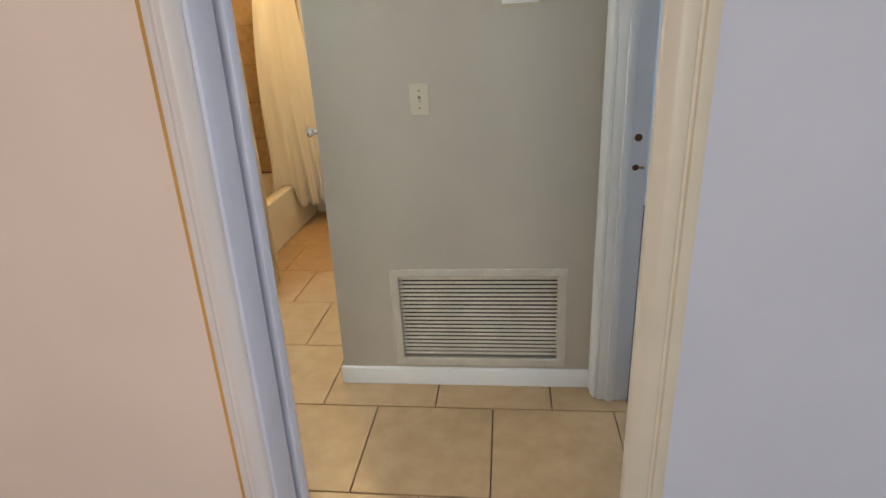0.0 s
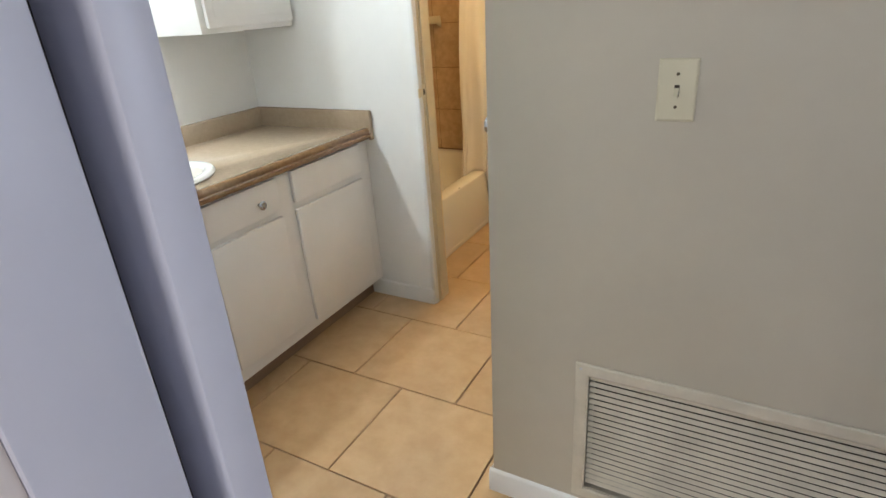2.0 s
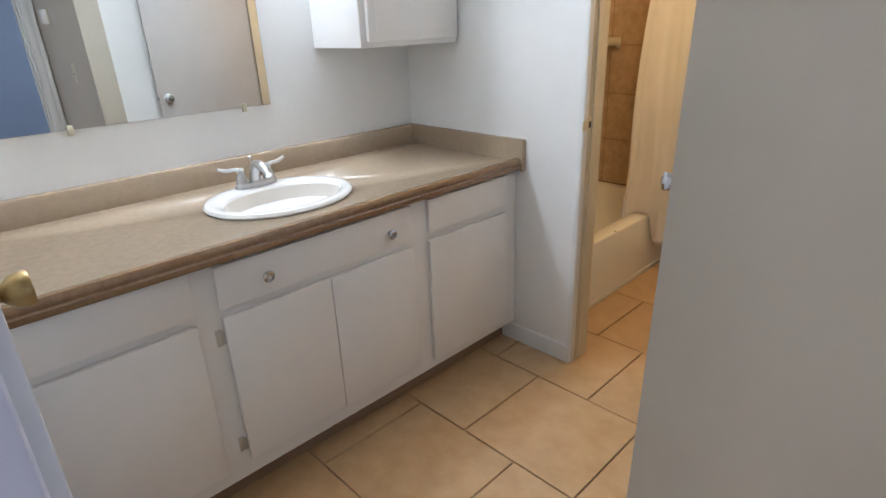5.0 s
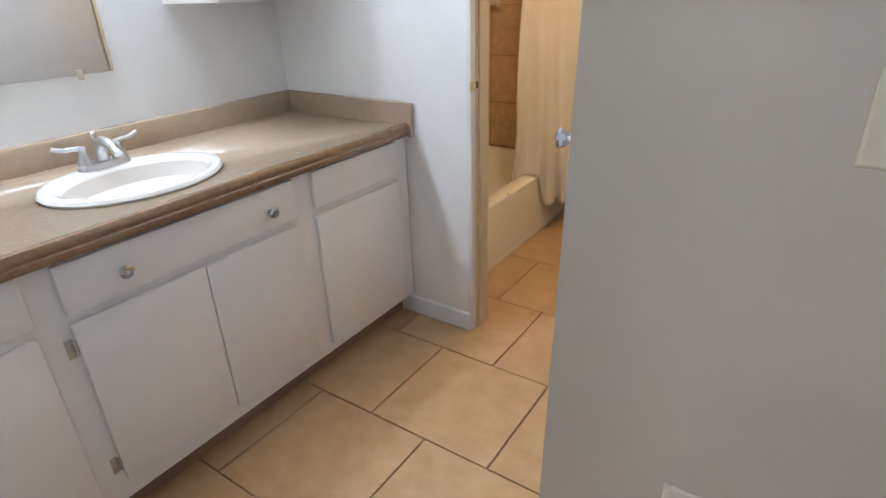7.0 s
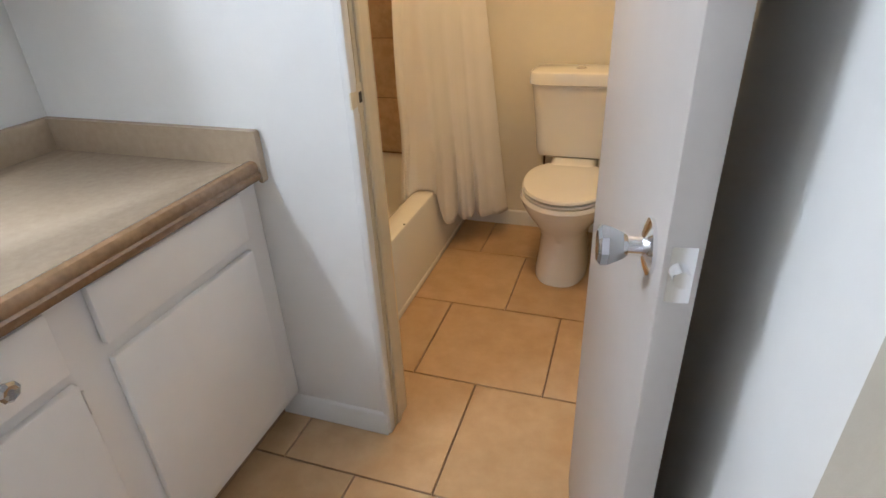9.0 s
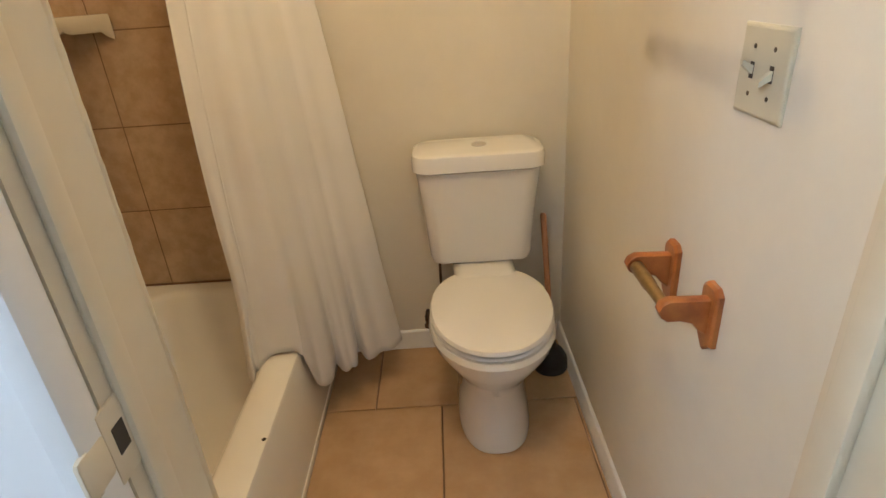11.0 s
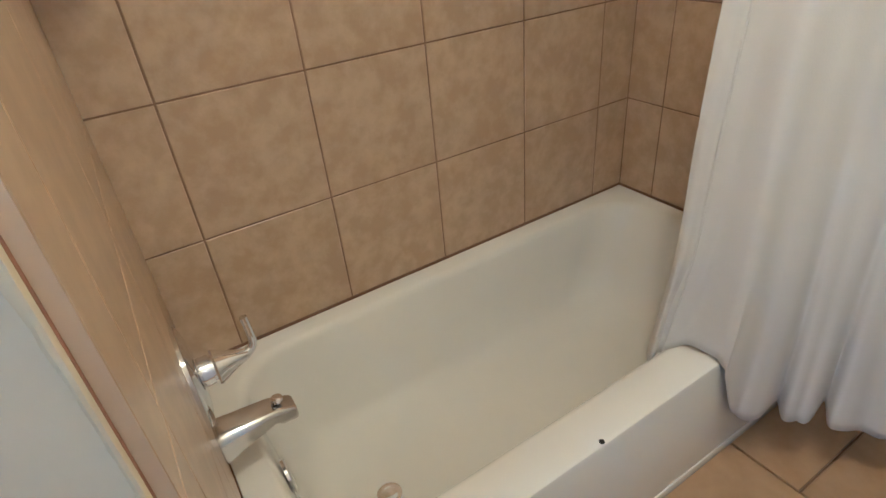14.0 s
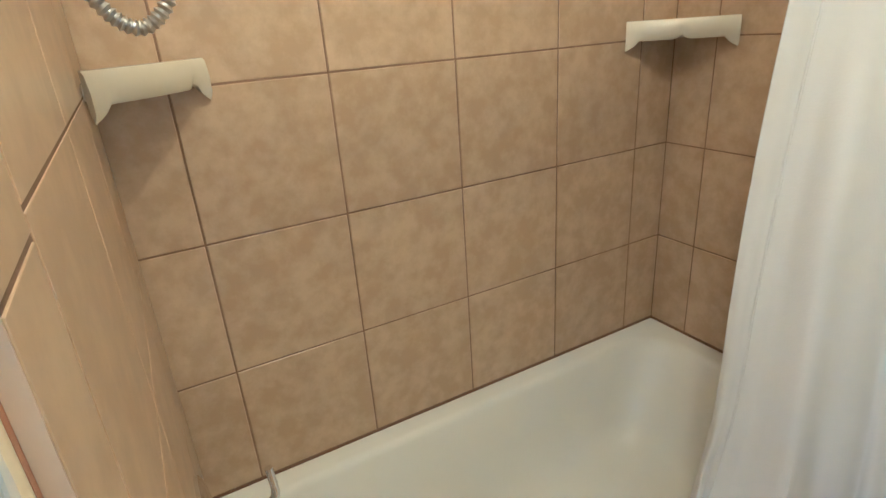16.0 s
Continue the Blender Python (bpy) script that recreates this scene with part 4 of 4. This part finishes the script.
for a, b in zip(line, line[1:]):
    if (Vector(b) - ribbed[-1]).length >= 0.0024:
        ribbed.append(Vector(b))
bm = bmesh.new()
tube(bm, ribbed, [0.0078 if k % 2 else 0.0054 for k in range(len(ribbed))], 10)
part("hose", bm, BRUSHED, hose)
bm = bmesh.new()
tube(bm, curve_pts([(-1.68, TY0, 2.02), (-1.68, TY0 + 0.06, 2.02), (-1.69, TY0 + 0.09, 1.99)], 5), 0.011, 12)
lathe(bm, (-1.68, TY0 - 0.001, 2.02), (0, 1, 0), [(0, 0.03), (0.004, 0.03), (0.009, 0.014)], 20)
part("shower_arm", bm, CHROME, hose)
bm = bmesh.new()
lathe(bm, (-1.715, 3.325, 2.0), (0.1, 0.6, -0.6), [(0, 0.014), (0.03, 0.016), (0.06, 0.036), (0.075, 0.040), (0.08, 0.034)], 20)
part("hand_shower", bm, CHROME, hose)

# paper holder
holder = thing("paper_holder", (-0.49, 3.64, 0.80), "orange-stained wooden toilet paper holder, empty, on the wall", "paper holder")
for yc in (3.722, 3.562):
    bm = bmesh.new()
    shape = [(yc - 0.026, 0.758), (yc - 0.018, 0.756), (yc, 0.739), (yc + 0.018, 0.756), (yc + 0.026, 0.766), (yc + 0.026, 0.853), (yc + 0.014, 0.863), (yc - 0.014, 0.863), (yc - 0.026, 0.853)]
    rings(bm, [[(-0.4412, y, z) for y, z in shape], [(-0.449, y, z) for y, z in shape], [(-0.453, yc + (y - yc) * 0.86, 0.803 + (z - 0.803) * 0.92) for y, z in shape]])
    mount = part("mount", bm, RED_WOOD, holder, smooth=False)
    bm = bmesh.new()
    arm = [(-0.4520, 0.771), (-0.4660, 0.783), (-0.4777, 0.797), (-0.4972, 0.803), (-0.5175, 0.803), (-0.5284, 0.811), (-0.5331, 0.823), (-0.5284, 0.836), (-0.5175, 0.843), (-0.4520, 0.841)]
    rings(bm, [[(x, yc + dy, 0.821 + (z - 0.821) * f) for x, z in arm] for dy, f in ((-0.010, 0.9), (-0.007, 1.0), (0.007, 1.0), (0.010, 0.9))])
    part("arm", bm, RED_WOOD, mount)
bm = bmesh.new()
lathe(bm, (-0.517, 3.574, 0.823), (0, 1, 0), [(0, 0.006), (0.004, 0.010), (0.06, 0.011), (0.066, 0.0125), (0.134, 0.0125), (0.137, 0.006)], 18)
part("roller", bm, BRASS, holder, "dull brass spring roller")

# towel bar
bar_t = thing("towel_bar", (-0.48, 3.70, 1.33), "square chrome towel bar on the bathroom wall", "towel bar")
part("rail", boxes(((-0.531, 3.46, 1.334), (-0.513, 3.925, 1.352)), bevel=0.002), BRUSHED, bar_t)
for yc in (3.908, 3.50):
    bm = boxes(((-0.515, yc - 0.008, 1.338), (-0.448, yc + 0.008, 1.352)), bevel=0.002)
    box(bm, (-0.450, yc - 0.016, 1.320), (-0.4412, yc + 0.016, 1.370), 0.003)
    part("post", bm, BRUSHED, bar_t)

# plunger
pl = thing("plunger", (-0.512, 4.47, 0.0), "black rubber plunger with a wooden handle behind the toilet", "plunger")
bm = bmesh.new()
lathe(bm, (-0.512, 4.47, 0.001), (0, 0, 1), [(0, 0.062), (0.010, 0.066), (0.045, 0.062), (0.075, 0.045), (0.092, 0.022), (0.125, 0.016), (0.128, 0.010)], 26)
part("cup", bm, BLACK, pl)
bm = bmesh.new()
tube(bm, [(-0.512, 4.47, 0.12), (-0.520, 4.52, 0.35), (-0.529, 4.57, 0.57), (-0.5295, 4.572, 0.578)], [0.0105, 0.0105, 0.0105, 0.007], 12)
part("handle", bm, HANDLE_WOOD, pl, "orange-brown wooden handle")

# water stop
stop = thing("water_stop_valve", (-0.957, 4.63, 0.16), "corroded water stop valve with a supply line to the toilet", "valve")
PIPE = mat("corroded_metal", (0.16, 0.11, 0.08), 0.5, 0.8, vary=0.3, mix_scale=60)
bm = bmesh.new()
tube(bm, [(-0.957, 4.645, 0.165), (-0.957, 4.585, 0.165)], 0.010, 12)
lathe(bm, (-0.957, 4.60, 0.165), (0, 0, -1), [(-0.012, 0.010), (0.0, 0.013), (0.03, 0.010), (0.034, 0.016), (0.042, 0.016), (0.046, 0.008)], 14)
tube(bm, [(-0.957, 4.600, 0.165), (-0.915, 4.600, 0.168)], 0.008, 12)
part("valve_body", bm, PIPE, stop)
bm = bmesh.new()
tube(bm, curve_pts([(-0.918, 4.600, 0.168), (-0.900, 4.600, 0.19), (-0.898, 4.600, 0.30), (-0.896, 4.585, 0.437)], 6), 0.005, 8)
part("supply_line", bm, PIPE, stop)

# wall cabinet door panel groove
part("door_panel", boxes(((-1.7375, 2.640, 1.385), (-1.7325, 3.040, 1.995)), bevel=0.003), CABINET, d)

part("plaster_bead", boxes(((-1.1345, 3.2037, 0.0), (-1.1214, 3.2095, DOORH))), LAMPLITTRIM, d2f, "rough cream plaster edge")

for zz in (0.605, 0.215):
    bm = boxes(((CF - 0.018, 2.486, zz - 0.028), (CF - 0.010, 2.492, zz + 0.028)), bevel=0.002)
    part("hinge", bm, CABINET, d2_door, "painted hinge knuckle")

# ragged skim of plaster along the arris of the jamb
rag = random.Random(12)
bm = bmesh.new()
rows = []
wide = 0.005
for i in range(260):
    z = 0.002 + (DOORH - 0.004) * i / 259
    wide = min(0.0065, max(0.003, wide + rag.uniform(-0.001, 0.001)))
    high = 0.0016 + rag.uniform(-0.0005, 0.0005)
    rows.append([(-1.1120, 3.2120 - wide, z), (-1.1117 + high, 3.2126 - wide * 0.6, z), (-1.1117 + high * 0.9, 3.2126, z), (-1.1135, 3.2136 + rag.uniform(-0.0004, 0.0006), z), (-1.119, 3.2130, z)])
grid = [[bm.verts.new(p) for p in row] for row in rows]
for a, b in zip(grid, grid[1:]):
    for q in range(4):
        bm.faces.new((a[q], a[q + 1], b[q + 1], b[q]))
bmesh.ops.recalc_face_normals(bm, faces=bm.faces)
part("plaster_ridge", bm, mat("raw_cream_plaster", (0.75, 0.64, 0.43), 0.7, bump=0.12, bump_scale=160, vary=0.08), d2f, "rough cream plaster ridge")


# ---- tiles ----
def tile_mesh(name, w, h, thick, chamfer, material):
    """A tile lying in x and y, its face up, with chamfered edges; its lower corner at the origin."""
    bm = bmesh.new()
    c = chamfer
    rings(bm, [[(0, 0, 0), (w, 0, 0), (w, h, 0), (0, h, 0)], [(0, 0, thick - c), (w, 0, thick - c), (w, h, thick - c), (0, h, thick - c)], [(c, c, thick), (w - c, c, thick), (w - c, h - c, thick), (c, h - c, thick)]])
    return mesh_of(name, bm, material, smooth=False)


meshes = {}


def lay(parent, w, h, m, thick, chamfer, material):
    key = (round(w, 4), round(h, 4), chamfer, material.name)
    if key not in meshes:
        meshes[key] = tile_mesh("tile", w, h, thick, chamfer, material)
    ob = new("tile", meshes[key])
    ob.parent = parent
    ob.matrix_basis = m
    return ob


rng = random.Random(4)
PITCH, G = 0.46, 0.0055  # rows; in the hall the joints along a row lie a little wider apart
for r in range(-3, 7):
    y0, y1 = max(1.995 + PITCH * r, 1.02), min(1.995 + PITCH * (r + 1), 4.66)
    step = 0.4725 if r < 3 else 0.458
    x = (-0.919 if r % 2 == 0 else -1.155 if r < 3 else -1.148) - 4 * step
    while x < 0.80:
        a, b = max(x, -2.25), min(x + step, 0.80)
        if b - a > 0.02 and y1 - y0 > 0.02:
            dz = rng.uniform(-0.0006, 0.0006)
            lay(floor, b - a - G, y1 - y0 - G, pose(a + G / 2, y0 + G / 2, -0.009 + dz), 0.009, 0.0015, FLOORTILE)
        x += step

TP, TG = 0.2935, 0.004
zs = [0.366] + [0.658 + TP * k for k in range(6)]


def tile_wall(parent, cuts, place, chamfer, shift=0.0):
    """Cuts along the wall; place(u, z) gives the pose of a tile whose lower corner is there."""
    for u0, u1 in zip(cuts, cuts[1:]):
        levels = zs[:1] + [z + shift for z in zs[1:-1]] + zs[-1:]
        for z0, z1 in zip(levels, levels[1:]):
            lay(parent, u1 - u0 - TG, z1 - z0 - TG, place(u0 + TG / 2, u1 - TG / 2, z0 + TG / 2), 0.008, chamfer, WALLTILE)


# long wall faces +x, end wall -y, valve wall +y
part("grout_bed", boxes(((-2.0445, 3.206, 0.361), (-2.0316, 4.6445, 2.126))), GROUT, wall_bath_long)
part("grout_bed", boxes(((-2.0315, 4.6337, 0.361), (-1.262, 4.6445, 2.126))), GROUT, wall_bath_end)
part("grout_bed", boxes(((-2.0315, 3.2055, 0.361), (-1.1286, 3.2210, 2.126))), GROUT, wall_bath_door)
part("raw_edge", boxes(((-1.1285, 3.2096, 0.361), (-1.1216, 3.2128, 2.126))), TILEEDGE, wall_bath_door, "raw terracotta edge of the tiling")
tile_wall(wall_bath_long, [3.219, 3.340, 3.6325, 3.925, 4.2175, 4.505, 4.634], lambda u0, u1, z: Matrix(((0, 0, 1, -2.038), (1, 0, 0, u0), (0, 1, 0, z), (0, 0, 0, 1))), 0.0012)
tile_wall(wall_bath_end, [-2.0305, -1.900, -1.6065, -1.313, -1.262], lambda u0, u1, z: Matrix(((-1, 0, 0, u1), (0, 0, -1, 4.640), (0, 1, 0, z), (0, 0, 0, 1))), 0.0012)
tile_wall(wall_bath_door, [-2.028, -1.80, -1.5065, -1.213], lambda u0, u1, z: Matrix(((-1, 0, 0, u1), (0, 0, 1, 3.214), (0, 1, 0, z), (0, 0, 0, 1))), 0.0004, 0.012)
tile_wall(wall_bath_door, [-1.213, -1.1255], lambda u0, u1, z: Matrix(((-1, 0, 0, u1), (0, 0, 1, 3.214), (0, 1, 0, z), (0, 0, 0, 1))), 0.0004, 0.0)
bm = boxes(((-2.033, 3.2215, RIM - 0.002), (-2.0282, 4.634, RIM + 0.0045)), ((-2.0282, 4.6302, RIM - 0.002), (-1.35, 4.634, RIM + 0.0045)), ((-2.027, 3.2195, RIM - 0.002), (-1.35, 3.2235, RIM + 0.0045)))
part("caulk", bm, CAULK, tub, "dark mildewed caulk along the rim")

part("tile_edge", boxes(((-1.1274, 3.2130, 0.366), (-1.1262, 3.2212, 2.126))), mat("pale_glazed_tile_edge", (0.66, 0.52, 0.38), 0.4, vary=0.06), wall_bath_door, "pale glazed edge of the tiling")
